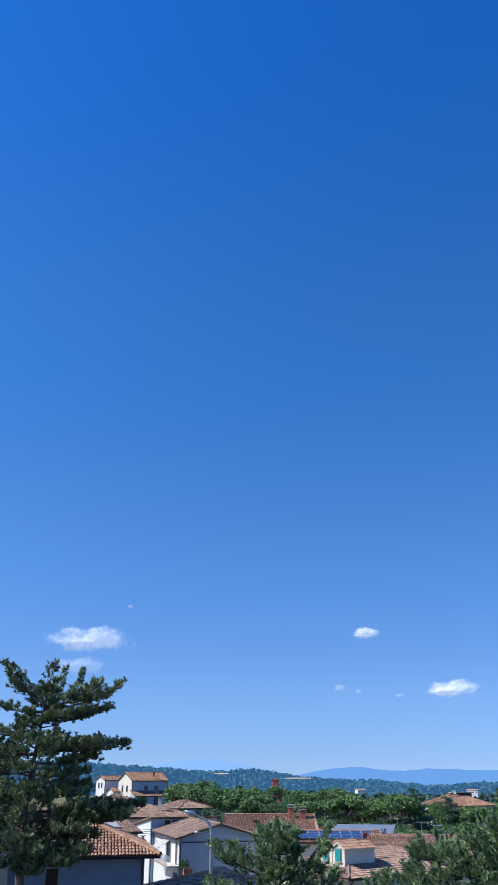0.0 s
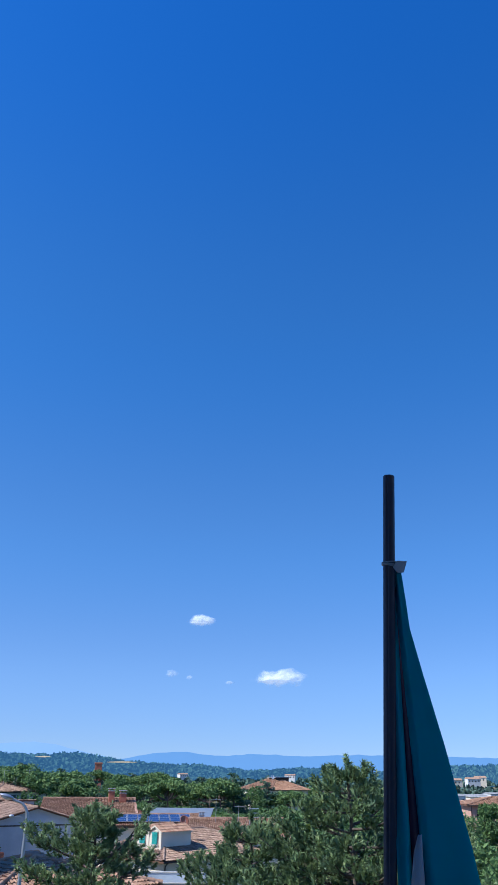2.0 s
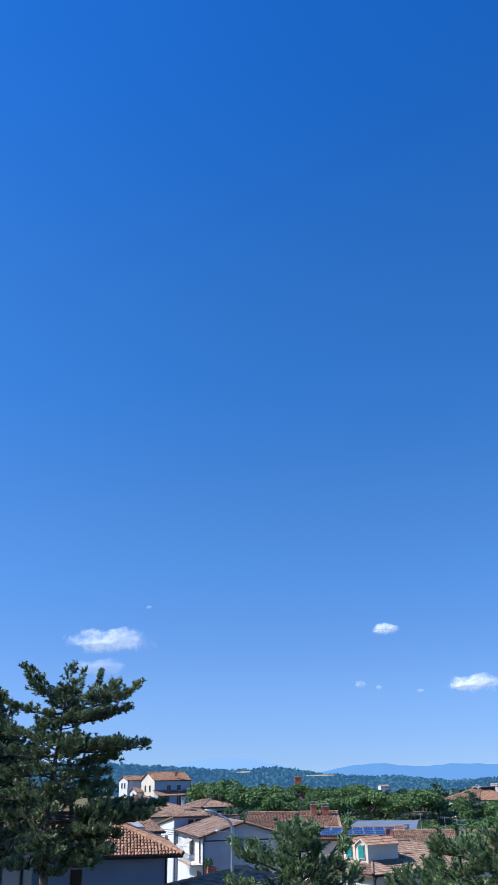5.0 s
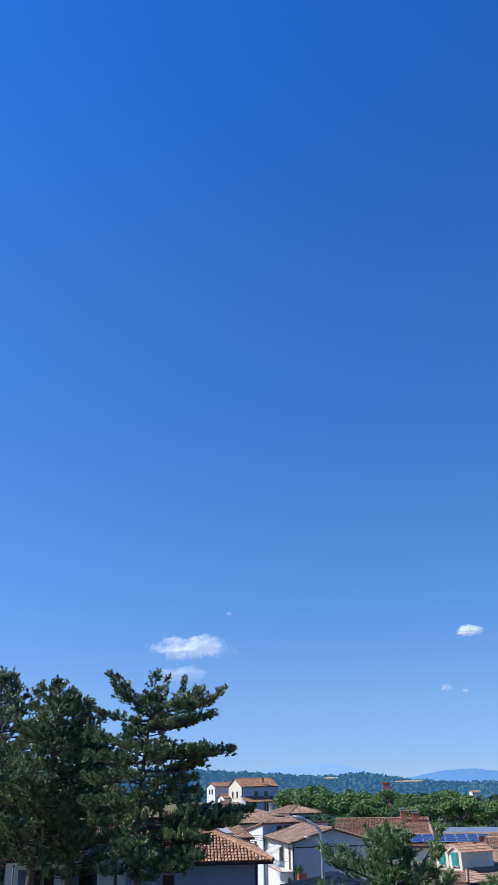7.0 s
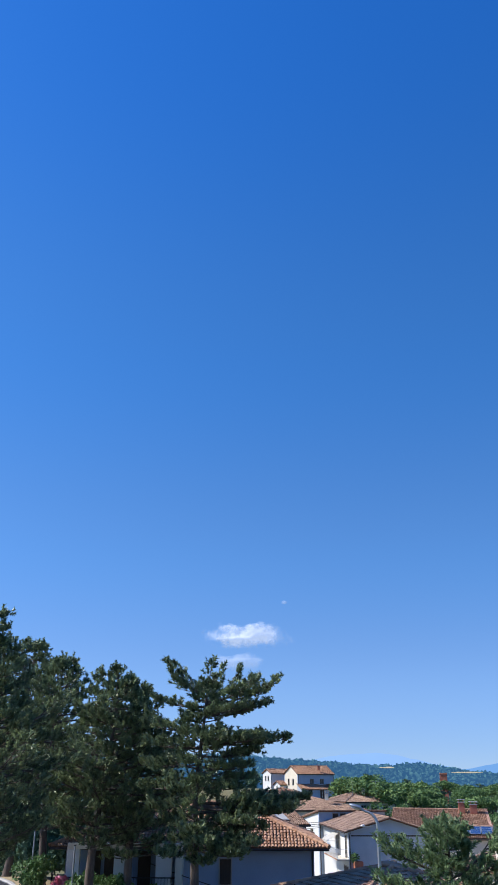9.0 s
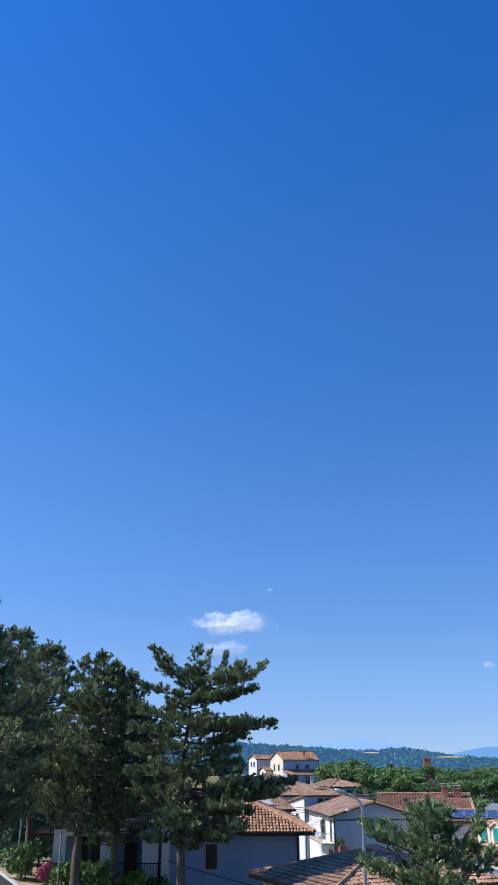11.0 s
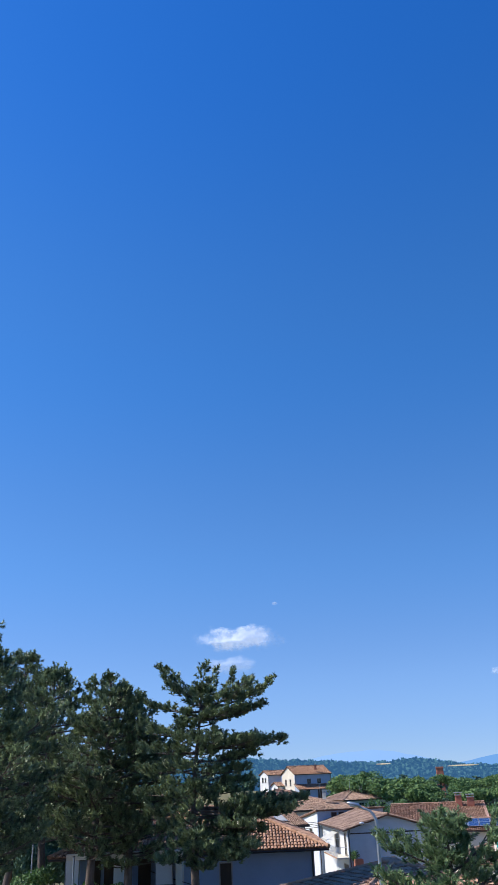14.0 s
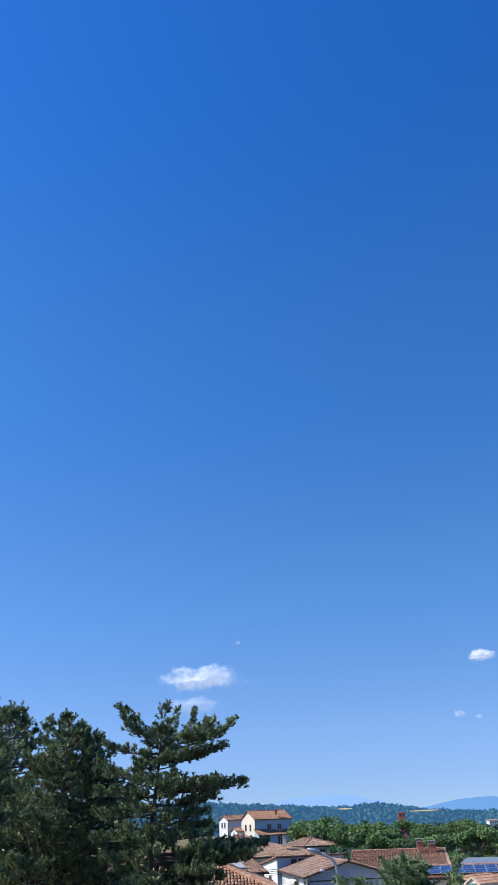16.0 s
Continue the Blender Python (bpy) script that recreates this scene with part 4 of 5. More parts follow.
# ---- tree belt behind the roofs ----
rng = np.random.default_rng(31)
belt = []
for k in range(44):
    az_ = -3.9 + 29 * (k + rng.uniform(-0.4, 0.4)) / 44
    d_ = rng.uniform(150, 260)
    belt.append((az_, d_))
for k, (az_, d_) in enumerate(belt):
    t = math.radians(az_)
    x, y = math.sin(t) * d_, math.cos(t) * d_
    gz_ = ground_z(x, y)
    want = 12 + d_ * math.tan(math.radians(np.interp(az_, [-4.2, -3.4, -2, 0, 1.5, 4, 8, 11, 14, 20, 26], [-0.3, 0.45, 0.32, 0.12, -0.05, -0.2, -0.62, -0.75, -1.3, -1.1, -1.6]))) + rng.uniform(-0.9, 2.0)
    hgt = max(5, want - gz_)
    kind = k % 7
    if kind in (0, 2, 4, 6):
        broad_tree("pine", 300 + k, x, y, hgt, rng.uniform(4.2, 6.2), STONE_PINE, "umbrella-shaped stone pine in the tree belt", "stone pines behind the roofs", 7000, 0.24, 0.3, "umbrella", "stone_pine")
    elif kind in (1, 5):
        broad_tree("cedar", 300 + k, x, y, hgt * 1.02, rng.uniform(4.0, 5.5), CEDAR, "dark bluish cedar with level tiers in the tree belt", "cedars behind the roofs", 6500, 0.22, 0.3, "cedar", "cedar_tree")
    else:
        broad_tree("leaf", 300 + k, x, y, hgt * 0.97, rng.uniform(3.5, 5.0), LEAF, "leafy green broadleaf tree in the tree belt", "leafy trees behind the roofs", 6000, 0.22, 0.25, "round", "broadleaf_tree")
# lower trees that fill the foot of the belt and the gaps between roofs
for k in range(34):
    az_ = -6.5 + 32 * (k + rng.uniform(-0.4, 0.4)) / 34
    d_ = rng.uniform(120, 150)
    t = math.radians(az_)
    x, y = math.sin(t) * d_, math.cos(t) * d_
    gz_ = ground_z(x, y)
    want = 12 + d_ * math.tan(math.radians(np.interp(az_, [-6, -2, 0, 3, 5, 8, 11, 14, 20, 26], [-1.4, -1.6, -1.5, -1.5, -2.0, -2.2, -2.3, -2.2, -2.0, -2.5]))) + rng.uniform(-1.0, 0.6)
    hgt = max(3.5, want - gz_)
    sty = ("round", "cedar", "round", "umbrella")[k % 4]
    mt = {"round": LEAF if k % 8 else LEAF_LIME, "cedar": CEDAR, "umbrella": STONE_PINE}[sty]
    broad_tree("leaf", 400 + k, x, y, hgt, rng.uniform(2.8, 4.2), mt, {"round": "leafy green tree behind the houses", "cedar": "dark bluish conifer behind the houses", "umbrella": "green stone pine behind the houses"}[sty], "trees behind the houses", 4500, 0.20, 0.2, sty)
# trees round the salmon-coloured blocks
for k, (az_, d_, want, spread) in enumerate(((25.2, 120, 7.5, 4.0), (25.6, 100, 5.8, 3.4), (27.3, 128, 8.6, 2.6), (26.6, 75, 6.8, 4.2), (28.4, 62, 7.4, 4.0), (25.0, 60, 7.0, 3.6), (23.0, 90, 6.6, 4.0), (27.2, 45, 7.6, 3.0), (21.5, 70, 6.2, 4.0), (30.0, 80, 6.4, 4.5), (16.0, 95, 6.4, 4.0), (18.5, 100, 6.6, 4.2), (13.5, 100, 6.2, 3.2))):
    t = math.radians(az_)
    x, y = math.sin(t) * d_, math.cos(t) * d_
    broad_tree("leaf", 500 + k, x, y, want - ground_z(x, y), spread, LEAF if k % 3 else STONE_PINE, "leafy green tree near the apartment blocks", "trees near the apartment blocks", 5000, 0.20, 0.22, "round")
for k, (az_, d_, want, spread) in enumerate(((-7.6, 175, 8.3, 3.0), (-4.9, 250, 10.4, 4.0), (-6.2, 262, 10.6, 3.0), (-3.4, 210, 10.2, 3.4), (-5.2, 190, 9.0, 3.0), (-12.5, 250, 12.2, 4.0), (-14.5, 240, 12.6, 4.0), (-10.6, 270, 13.3, 4.0), (-17, 230, 12.0, 5.0), (-20, 220, 12.0, 5.0))):
    t = math.radians(az_)
    x, y = math.sin(t) * d_, math.cos(t) * d_
    broad_tree("leaf", 560 + k, x, y, want - ground_z(x, y), spread, CEDAR if k % 2 else LEAF, "dark green tree among the houses on the rise", "trees on the rise", 2600, 0.3, 0.22, "round")

# ---- clouds ----
def cloud_material(name, thick, grain=0.016):
    m = bpy.data.materials.new(name)
    m.use_nodes = True
    n, l = m.node_tree.nodes, m.node_tree.links
    n.remove(n["Principled BSDF"])
    tc = n.new("ShaderNodeTexCoord")
    sub = n.new("ShaderNodeVectorMath")
    sub.operation = "LENGTH"
    mp = n.new("ShaderNodeMapping")
    mp.inputs["Location"].default_value = (-1.0, -1.0, 0)
    mp.inputs["Scale"].default_value = (2.0, 2.0, 0.0)
    l.new(tc.outputs["UV"], mp.inputs[0])
    l.new(mp.outputs[0], sub.inputs[0])
    no = n.new("ShaderNodeTexNoise")
    no.inputs["Scale"].default_value = grain
    no.inputs["Detail"].default_value = 8
    no.inputs["Roughness"].default_value = 0.62
    l.new(tc.outputs["Object"], no.inputs["Vector"])
    ma = n.new("ShaderNodeMath")
    ma.operation = "MULTIPLY_ADD"
    l.new(no.outputs[0], ma.inputs[0])
    ma.inputs[1].default_value = 1.5
    neg = n.new("ShaderNodeMath")
    neg.operation = "MULTIPLY"
    neg.inputs[1].default_value = -1.0
    l.new(sub.outputs["Value"], neg.inputs[0])
    l.new(neg.outputs[0], ma.inputs[2])
    mr = n.new("ShaderNodeMapRange")
    mr.interpolation_type = "SMOOTHSTEP"
    mr.inputs["From Min"].default_value = -0.10
    mr.inputs["From Max"].default_value = 0.50
    mr.inputs["To Max"].default_value = thick
    l.new(ma.outputs[0], mr.inputs["Value"])
    di = n.new("ShaderNodeBsdfDiffuse")
    di.inputs[0].default_value = (0.5, 0.5, 0.5, 1)
    # added glow stands in for sunlight scattered through the vapour
    em = n.new("ShaderNodeEmission")
    em.inputs[0].default_value = (0.72, 0.78, 0.88, 1)
    em.inputs[1].default_value = 0.52
    ad = n.new("ShaderNodeAddShader")
    l.new(di.outputs[0], ad.inputs[0])
    l.new(em.outputs[0], ad.inputs[1])
    tr = n.new("ShaderNodeBsdfTransparent")
    mx = n.new("ShaderNodeMixShader")
    l.new(mr.outputs[0], mx.inputs[0])
    l.new(tr.outputs[0], mx.inputs[1])
    l.new(ad.outputs[0], mx.inputs[2])
    l.new(mx.outputs[0], n["Material Output"].inputs[0])
    return m


CLOUD = cloud_material("white_cloud", 0.78)
CLOUD_THIN = cloud_material("thin_pale_cloud", 0.38)
CLOUD_TINY = cloud_material("faint_cloud_puff", 0.28, 0.06)


def cloud(az_, el_, w, h, seed, label, lobes=2, mat=None):
    """A small fair-weather cloud, a heaped bank of vapour three kilometres off, swelling towards the viewer."""
    d_ = 3000
    t = math.radians(az_)
    nx, ny = 60, 26
    V, uv = [], []
    for j in range(ny):
        for i in range(nx):
            u, v = i / (nx - 1), j / (ny - 1)
            a, b = (u - 0.5) * 2, (v - 0.5) * 2
            bulge = max(0.0, 1 - a * a - b * b) ** 0.5
            heap = 0.35 * math.sin(u * math.pi * lobes + 0.3) ** 2
            bump_ = noise.fractal(Vector((u * 5 + seed, v * 4, seed)), 1.0, 2.0, 4)
            V.append((a * w / 2, -(bulge * h * 0.7 + bump_ * h * 0.07), b * h / 2 * (1 + (heap if b > 0 else -0.2))))
            uv.append((u, v))
    i, j = np.meshgrid(np.arange(nx - 1), np.arange(ny - 1))
    a = (j * nx + i).ravel()
    me = raw("cloud", V, np.stack([a, a + 1, a + nx + 1, a + nx], -1), mat or CLOUD, True)
    lay = me.uv_layers.new(name="UVMap")
    li = np.zeros(len(me.loops), int)
    me.loops.foreach_get("vertex_index", li)
    lay.data.foreach_set("uv", np.array(uv)[li].ravel())
    ob = new("cloud", me)
    ob.matrix_world = pose(math.sin(t) * d_, math.cos(t) * d_, 12 + d_ * math.tan(math.radians(el_)), 0, 0, -az_)
    ob.visible_shadow = False
    return tagged(ob, label, "cloud", "small clouds")


cloud(-11.30, 8.95, 370, 128, 1.0, "white two-headed fair-weather cloud above the pines")
cloud(-12.2, 7.3, 290, 80, 2.3, "thin pale cloud low above the pines", 2, CLOUD_THIN)
cloud(8.3, 9.7, 140, 52, 3.1, "small white cloud high over the town", 1)
cloud(13.8, 5.8, 250, 80, 4.7, "small white cloud over the mountains", 2)
cloud(6.35, 6.1, 60, 34, 5.2, "tiny white cloud puff", 1, CLOUD_TINY)
cloud(7.6, 5.9, 32, 20, 6.4, "tiny faint cloud puff", 1, CLOUD_TINY)
cloud(-8.6, 11.6, 30, 18, 7.7, "tiny faint cloud puff high up", 1, CLOUD_TINY)
cloud(10.4, 5.6, 44, 16, 8.1, "tiny faint cloud wisp", 1, CLOUD_TINY)


# ---- balcony, flagpole and flag ----
def balcony():
    x0, x1 = -3.6, 3.2
    tagged(part("balcony_floor", boxm(x0, x1, -1.4, 2.3, 10.18, 10.4), CONCRETE, None), "plain concrete balcony floor", "floor", kind="structure")
    tagged(part("parapet", boxm(x0, x1, 2.3, 2.45, 10.18, 10.95), PLASTER_CREAM, None), "plain plastered balcony parapet", "parapet", kind="structure")
    bm = bmesh.new()
    zb = min(ground_z(x0, -9), ground_z(x1, -9), ground_z(x0, -1), ground_z(x1, -1)) - 0.2
    # out of view; raised to the height of the added shading wall
    box(bm, x0 - 6, x1 + 6, -9, -1.4, zb, 18.6)
    tagged(part("building_wall", bm, PLASTER_CREAM, None), "plain plastered building behind the balcony", "wall", kind="structure")
    # unseen wall, added only to keep the sun off pole and flag
    tagged(part("shade_wall", boxm(x0 - 0.42, x0 - 0.02, -1.4, 3.1, zb, 18.6), PLASTER_CREAM, None), "unseen plastered wall added to shade the flagpole and flag", "wall", kind="structure")


balcony()


def flagpole():
    foot, top = Vector((0.898, 2.470, 10.95)), Vector((0.9905, 2.403, 12.945))
    ax = (top - foot).normalized()
    m = Matrix.Translation(foot) @ ax.to_track_quat("Z", "Y").to_matrix().to_4x4()
    root = base("flagpole", m, "dark brown grooved metal flagpole leaning on the balcony parapet", "flagpole")
    L = (top - foot).length
    bm = bmesh.new()
    rings = []
    prof = []
    for k in range(32):
        a = k / 32 * 2 * math.pi
        r = 0.0195 - (0.0022 if k % 8 in (0,) else 0.0)
        prof.append((r * math.cos(a), r * math.sin(a)))
    for z in (0, L * 0.5, L - 0.002, L):
        k = 0.9 if z == L else 1.0
        rings.append([bm.verts.new((px * k, py * k, z)) for px, py in prof])
    for a, b in zip(rings, rings[1:]):
        for i in range(32):
            bm.faces.new((a[i], a[(i + 1) % 32], b[(i + 1) % 32], b[i]))
    bm.faces.new(rings[-1])
    bm.faces.new(rings[0][::-1])
    part("shaft", bm, POLE, root)
    part("bracket", boxm(-0.05, 0.05, -0.05, 0.05, -0.03, 0.12, bevel=0.008), DARK, root)
    zt = (Vector((0.9750, 2.4100, 12.630)) - foot).dot(ax)
    for k in range(3):
        line = [(0.0225 * math.cos(a), 0.0225 * math.sin(a), zt + k * 0.006 + 0.004 * math.sin(a + k)) for a in np.linspace(0, 2 * math.pi, 17)]
        tube("cord", line, 0.0028, CORD, root, 5, "grey cord tied round the pole")
    tube("cord_end", [(0.015, -0.02, zt + 0.012), (0.035, -0.022, zt + 0.013), (0.055, -0.02, zt + 0.017)], 0.003, CORD, root, 5, "loose end of the cord")
    return root


flagpole()


def flag():
    """A green cloth tied at its corner, hanging in folds beside the pole and widening downwards."""
    root = base("flag", pose(0.982, 2.40, 10.92), "furled green flag with a white field tied to the pole", "flag")

    def sheet(name, prof, mat, label, z_top=1.69, z_low=0.06, n=60):
        V, F = [], []
        for j in range(n):
            f = j / (n - 1)
            z = z_top + (z_low - z_top) * f
            row = prof(f)
            m = len(row)
            for (px, py) in row:
                V.append((px, py, z + 0.01 * math.sin(px * 30)))
        for j in range(n - 1):
            for i in range(m - 1):
                a = j * m + i
                F.append((a, a + 1, a + m + 1, a + m))
        ob = under(new(name, raw(name, V, F, mat, True)), root)
        so = ob.modifiers.new("thick", "SOLIDIFY")
        so.thickness = 0.0012
        ob["label"] = label
        return ob

    def width(f):
        return float(np.interp(f, [0, 0.06, 0.12, 0.2, 0.33, 0.5, 0.7, 1.0], [0.026, 0.036, 0.044, 0.076, 0.135, 0.194, 0.248, 0.310]))

    def outer(f):
        w = width(f)
        out = []
        x0 = 0.014 + 0.070 * f
        for k in range(29):
            u = k / 28
            y = 0.012 * math.sin(u * 4.4 + 0.6) * (0.3 + f) + 0.02 * f * u + 0.004 * math.sin(u * 11 + f * 2) * f
            x = x0 + (w - x0) * u
            if u < 0.12:
                y += 0.03 * (0.12 - u) / 0.12
            out.append((x, y))
        return out

    def inner(f):
        w = 0.010 + 0.014 * f
        return [(-0.022 - 0.016 * f + (w + 0.030) * k / 14, 0.026 + 0.014 * math.sin(k * 0.55 + 0.4) * (0.4 + f)) for k in range(15)]

    sheet("outer_fold", outer, FLAG_GREEN, "deep green cloth fold")
    sheet("inner_fold", inner, FLAG_GREEN, "shaded green cloth fold")
    sheet("red_fold", lambda f: [(-0.004 + (0.026 + 0.080 * f) * k / 12, 0.050 + 0.012 * math.sin(k * 0.6 + 3 * f) * (0.4 + f)) for k in range(13)], FLAG_RED, "red cloth deep in the fold, its shade put into the colour")
    sheet("white_fold", lambda f: [(0.044 - (0.012 + 0.052 * min(1, f * 3) ** 0.6) * (1 - k / 10), 0.012 + 0.006 * math.sin(k * 0.7) - 0.004 * f) for k in range(11)], FLAG_WHITE, "white cloth field", 0.90, 0.06, 24)
    bm = bmesh.new()
    prism(bm, [(-0.002, -0.012, 1.70), (0.012, -0.016, 1.722), (0.046, -0.014, 1.722), (0.034, -0.012, 1.685), (0.014, -0.01, 1.682)], (0, 0.004, 0))
    part("corner_tab", bm, FLAG_WHITE, root, "white corner tab knotted to the cord")
    return root


flag()


# ---- street lamp ----
def street_lamp():
    x, y = -1.5, 31.97
    z0 = ground_z(x, y)
    root = base("street_lamp", pose(x, y, z0), "tall grey steel street lamp with an arched arm", "street lamp")
    h = 10.35 - z0
    line = [(0, 0, 0), (0.05, 0, h * 0.5), (0.12, 0, h)] + [(0.12 - 0.42 * (1 - math.cos(a)), 0, h + 0.55 * math.sin(a)) for a in np.radians([20, 40, 60, 80, 90])] + [(-0.52, 0, h + 0.66)]
    tube("pole", line, [0.085, 0.075, 0.06, 0.055, 0.05, 0.045, 0.04, 0.04, 0.04], STEEL, root, 12)
    part("base_sleeve", boxm(-0.13, 0.13, -0.13, 0.13, 0, 0.5, bevel=0.03), STEEL, root)
    bm = bmesh.new()
    bmesh.ops.create_uvsphere(bm, u_segments=16, v_segments=8, radius=1.0, matrix=Matrix.LocRotScale((-0.66, 0, h + 0.72), Euler((0, radians(16), 0)), (0.27, 0.12, 0.07)))
    head = part("lamp_head", bm, STEEL, root, "flat grey lamp head", True)
    bm = bmesh.new()
    bmesh.ops.create_uvsphere(bm, u_segments=14, v_segments=8, radius=1.0, matrix=Matrix.LocRotScale((-0.68, 0, h + 0.68), Euler((0, radians(16), 0)), (0.18, 0.10, 0.06)))
    part("lens", bm, ALU, head, "pale lamp lens", True)
    line = [(0.12, 0, h - 0.15), (-0.1, 0, h + 0.05), (-0.36, 0, h + 0.06)]
    tube("side_arm", line, 0.012, STEEL, root, 6)
    bm = bmesh.new()
    bmesh.ops.create_uvsphere(bm, u_segments=12, v_segments=6, radius=1.0, matrix=Matrix.LocRotScale((-0.43, 0, h + 0.08), None, (0.09, 0.06, 0.05)))
    part("small_lamp", bm, ALU, root, "small white lamp on the side arm", True)


street_lamp()


# ---- roof details ----
def dormer(label, y0):
    """One gabled dormer on the left slope of the dormer house, with a shuttered window."""
    c, s = math.cos(radians(38.5)), math.sin(radians(38.5))
    x, y = 8.0 + c * 1.13 - s * y0, 71.55 + s * 1.13 + c * y0
    root = base("dormer", pose(x, y, 5.45, 0, 0, 38.5), label, "dormer", "twin dormers")
    w, e, r, L = 1.42, 1.62, 0.42, 3.6
    part("wall", prism(bmesh.new(), [(0, 0, 0), (0, w, 0), (0, w, e), (0, w / 2, e + r), (0, 0, e)], (L, 0, 0)), PLASTER_CREAM, root)
    for sg in (0, 1):
        o = 0.16
        a = (-o, w / 2, e + r + 0.02)
        b = (-o, -o if sg == 0 else w + o, e - o * r / (w / 2) + 0.02)
        bm = bmesh.new()
        prism(bm, [a, b, (L, b[1], b[2]), (L, a[1], a[2])], (0, 0, 0.1))
        part("roof_bed", bm, PLASTER_CREAM, root)
        P = [np.array(b) + [0, 0, 0.1], np.array((L, b[1], b[2] + 0.1)), np.array((L, a[1], a[2] + 0.1)), np.array(a) + [0, 0, 0.1]]
        coppi(P, P[1] - P[0], P[3] - P[0], TILE, root)
    win = window(root, pose(-0.004, w / 2, 0.72, 0, 0, -90), 0.62, 0.92, "turq")
    return root


dormer("cream dormer with closed turquoise shutters", 1.55)
dormer("cream dormer with closed turquoise shutters beside its twin", 3.05)

# solar panels on the front slope
run = math.atan2(0.75, 5.0)
first = None
for r_ in range(2):
    for c_ in range(8):
        if first is None:
            first = base("solar_panel", Matrix.Identity(4), "blue solar panel in a pale metal frame on the roof", "solar panel", "solar panels on the roof")
            bm = bmesh.new()
            box(bm, 0.03, 1.02, 0.03, 1.62, 0.0, 0.035)
            part("cell_panel", bm, SOLAR, first)
            bm = bmesh.new()
            for a in ((0, 0.03, 0, 1.65), (1.02, 1.05, 0, 1.65), (0.03, 1.02, 0, 0.03), (0.03, 1.02, 1.62, 1.65), (0.03, 1.02, 0.815, 0.835)):
                box(bm, a[0], a[1], a[2], a[3], 0.0, 0.045)
            part("frame", bm, ALU, first)
        loc = Matrix.Translation((3.6, 90.0, 6.55)) @ Matrix.Rotation(radians(-3), 4, "Z") @ Matrix.Translation((0.3 + c_ * 1.12, 0.5 + r_ * 1.72, 0.36 + (0.5 + r_ * 1.72) * math.tan(run))) @ Matrix.Rotation(run, 4, "X")
        if r_ == 0 and c_ == 0:
            first.matrix_world = loc
        else:
            copy_thing(first, loc)

chimney(5.41, 111.9, 7.3, 9.35, 0.75, BRICK, "brick chimney with an open cap on the long roof")
chimney(6.86, 111.8, 7.2, 9.1, 0.85, BRICK, "stout brick chimney on the long roof")
chimney(-9.2, 152.0, 8.9, 10.1, 0.5, PLASTER_CREAM, "small plastered chimney on the white house")
chimney(-13.5, 131.0, 9.0, 9.9, 0.5, PLASTER_CREAM, "small plastered chimney on the brown roof")
chimney(13.2, 86.0, 7.0, 7.75, 0.45, PLASTER_GREY_AND_SHADE, "small grey chimney on the reddish roof")
chimney(-26.0, 232.5, 14.2, 15.3, 0.6, BRICK, "brick chimney on the tall house")
t_ = base("brick_tower", pose(9.3, 300, ground_z(9.3, 300)), "square red brick tower above the trees", "tower")
hh = 14.1 - ground_z(9.3, 300)
part("shaft", boxm(-1.2, 1.2, -1.2, 1.2, 0, hh - 0.5, bevel=0.05), BRICK, t_)
part("cornice", boxm(-1.35, 1.35, -1.35, 1.35, hh - 0.5, hh - 0.2), BRICK, t_)
part("top", boxm(-1.25, 1.25, -1.25, 1.25, hh - 0.2, hh), TILE_NEW, t_)

# white and brick ends of the long roof
w_ = base("gable_end", pose(8.1, 104.8, 6.6, 0, 0, -1.5), "pinkish rendered wall end closing the long roof", "wall")
part("slab", prism(bmesh.new(), [(0, 0, 0), (0, 9, 0), (0, 9, 1.9), (0, 0, 0.35)], (0.3, 0, 0)), PLASTER_PINK, w_)
part("brick_face", prism(bmesh.new(), [(0.31, -0.3, -2), (3.6, -0.3, -2), (3.6, -0.3, -0.2), (0.31, -0.3, 0.9)], (0, 0.25, 0)), BRICK, w_)
sk = base("roof_box", pose(15.0, 82.6, 6.35, 0, 0, -6), "low white rendered box on the reddish roof", "roof box")
part("box", boxm(0, 1.7, 0, 0.6, 0, 0.55, bevel=0.02), PLASTER, sk)
part("lid", boxm(-0.06, 1.76, -0.06, 0.66, 0.55, 0.61), TILE, sk)
for k, (dx, dz_) in enumerate(((1.2, 0), (4.2, 0.05))):
    c, s = math.cos(radians(20)), math.sin(radians(20))
    sl = math.atan2(1.2, 9.0)
    m = Matrix.Translation((-16.6, 80.0, 7.9 + 0.27)) @ Matrix.Rotation(radians(20), 4, "Z") @ Matrix.Rotation(sl, 4, "X") @ Matrix.Translation((dx, 1.0, 0.02))
    ob = base("skylight", m, "grey metal-framed skylight strip on the brown roof", "skylight", "skylights on the brown roof")
    part("frame", boxm(0, 0.9, 0, 5.2, 0, 0.06), ZINC, ob)
    part("sheet", boxm(0.06, 0.84, 0.06, 5.14, 0.06, 0.075), CONCRETE, ob)


def antenna(x, y, z0, h, n, span, label):
    root = base("tv_antenna", pose(x, y, z0, 0, 0, 25), label, "antenna", "antennas on the roofs")
    tube("mast", [(0, 0, 0), (0, 0, h * 0.5), (0, 0, h)], 0.022, STEEL, root, 6)
    tube("boom", [(-span / 2, 0, h * 0.94), (0, 0, h * 0.94), (span / 2, 0, h * 0.94)], 0.014, STEEL, root, 5)
    for k in range(n):
        xx = -span / 2 + span * k / (n - 1)
        tube("element", [(xx, -0.35, h * 0.94), (xx, 0, h * 0.94), (xx, 0.35, h * 0.94)], 0.009, STEEL, root, 5)
    return root


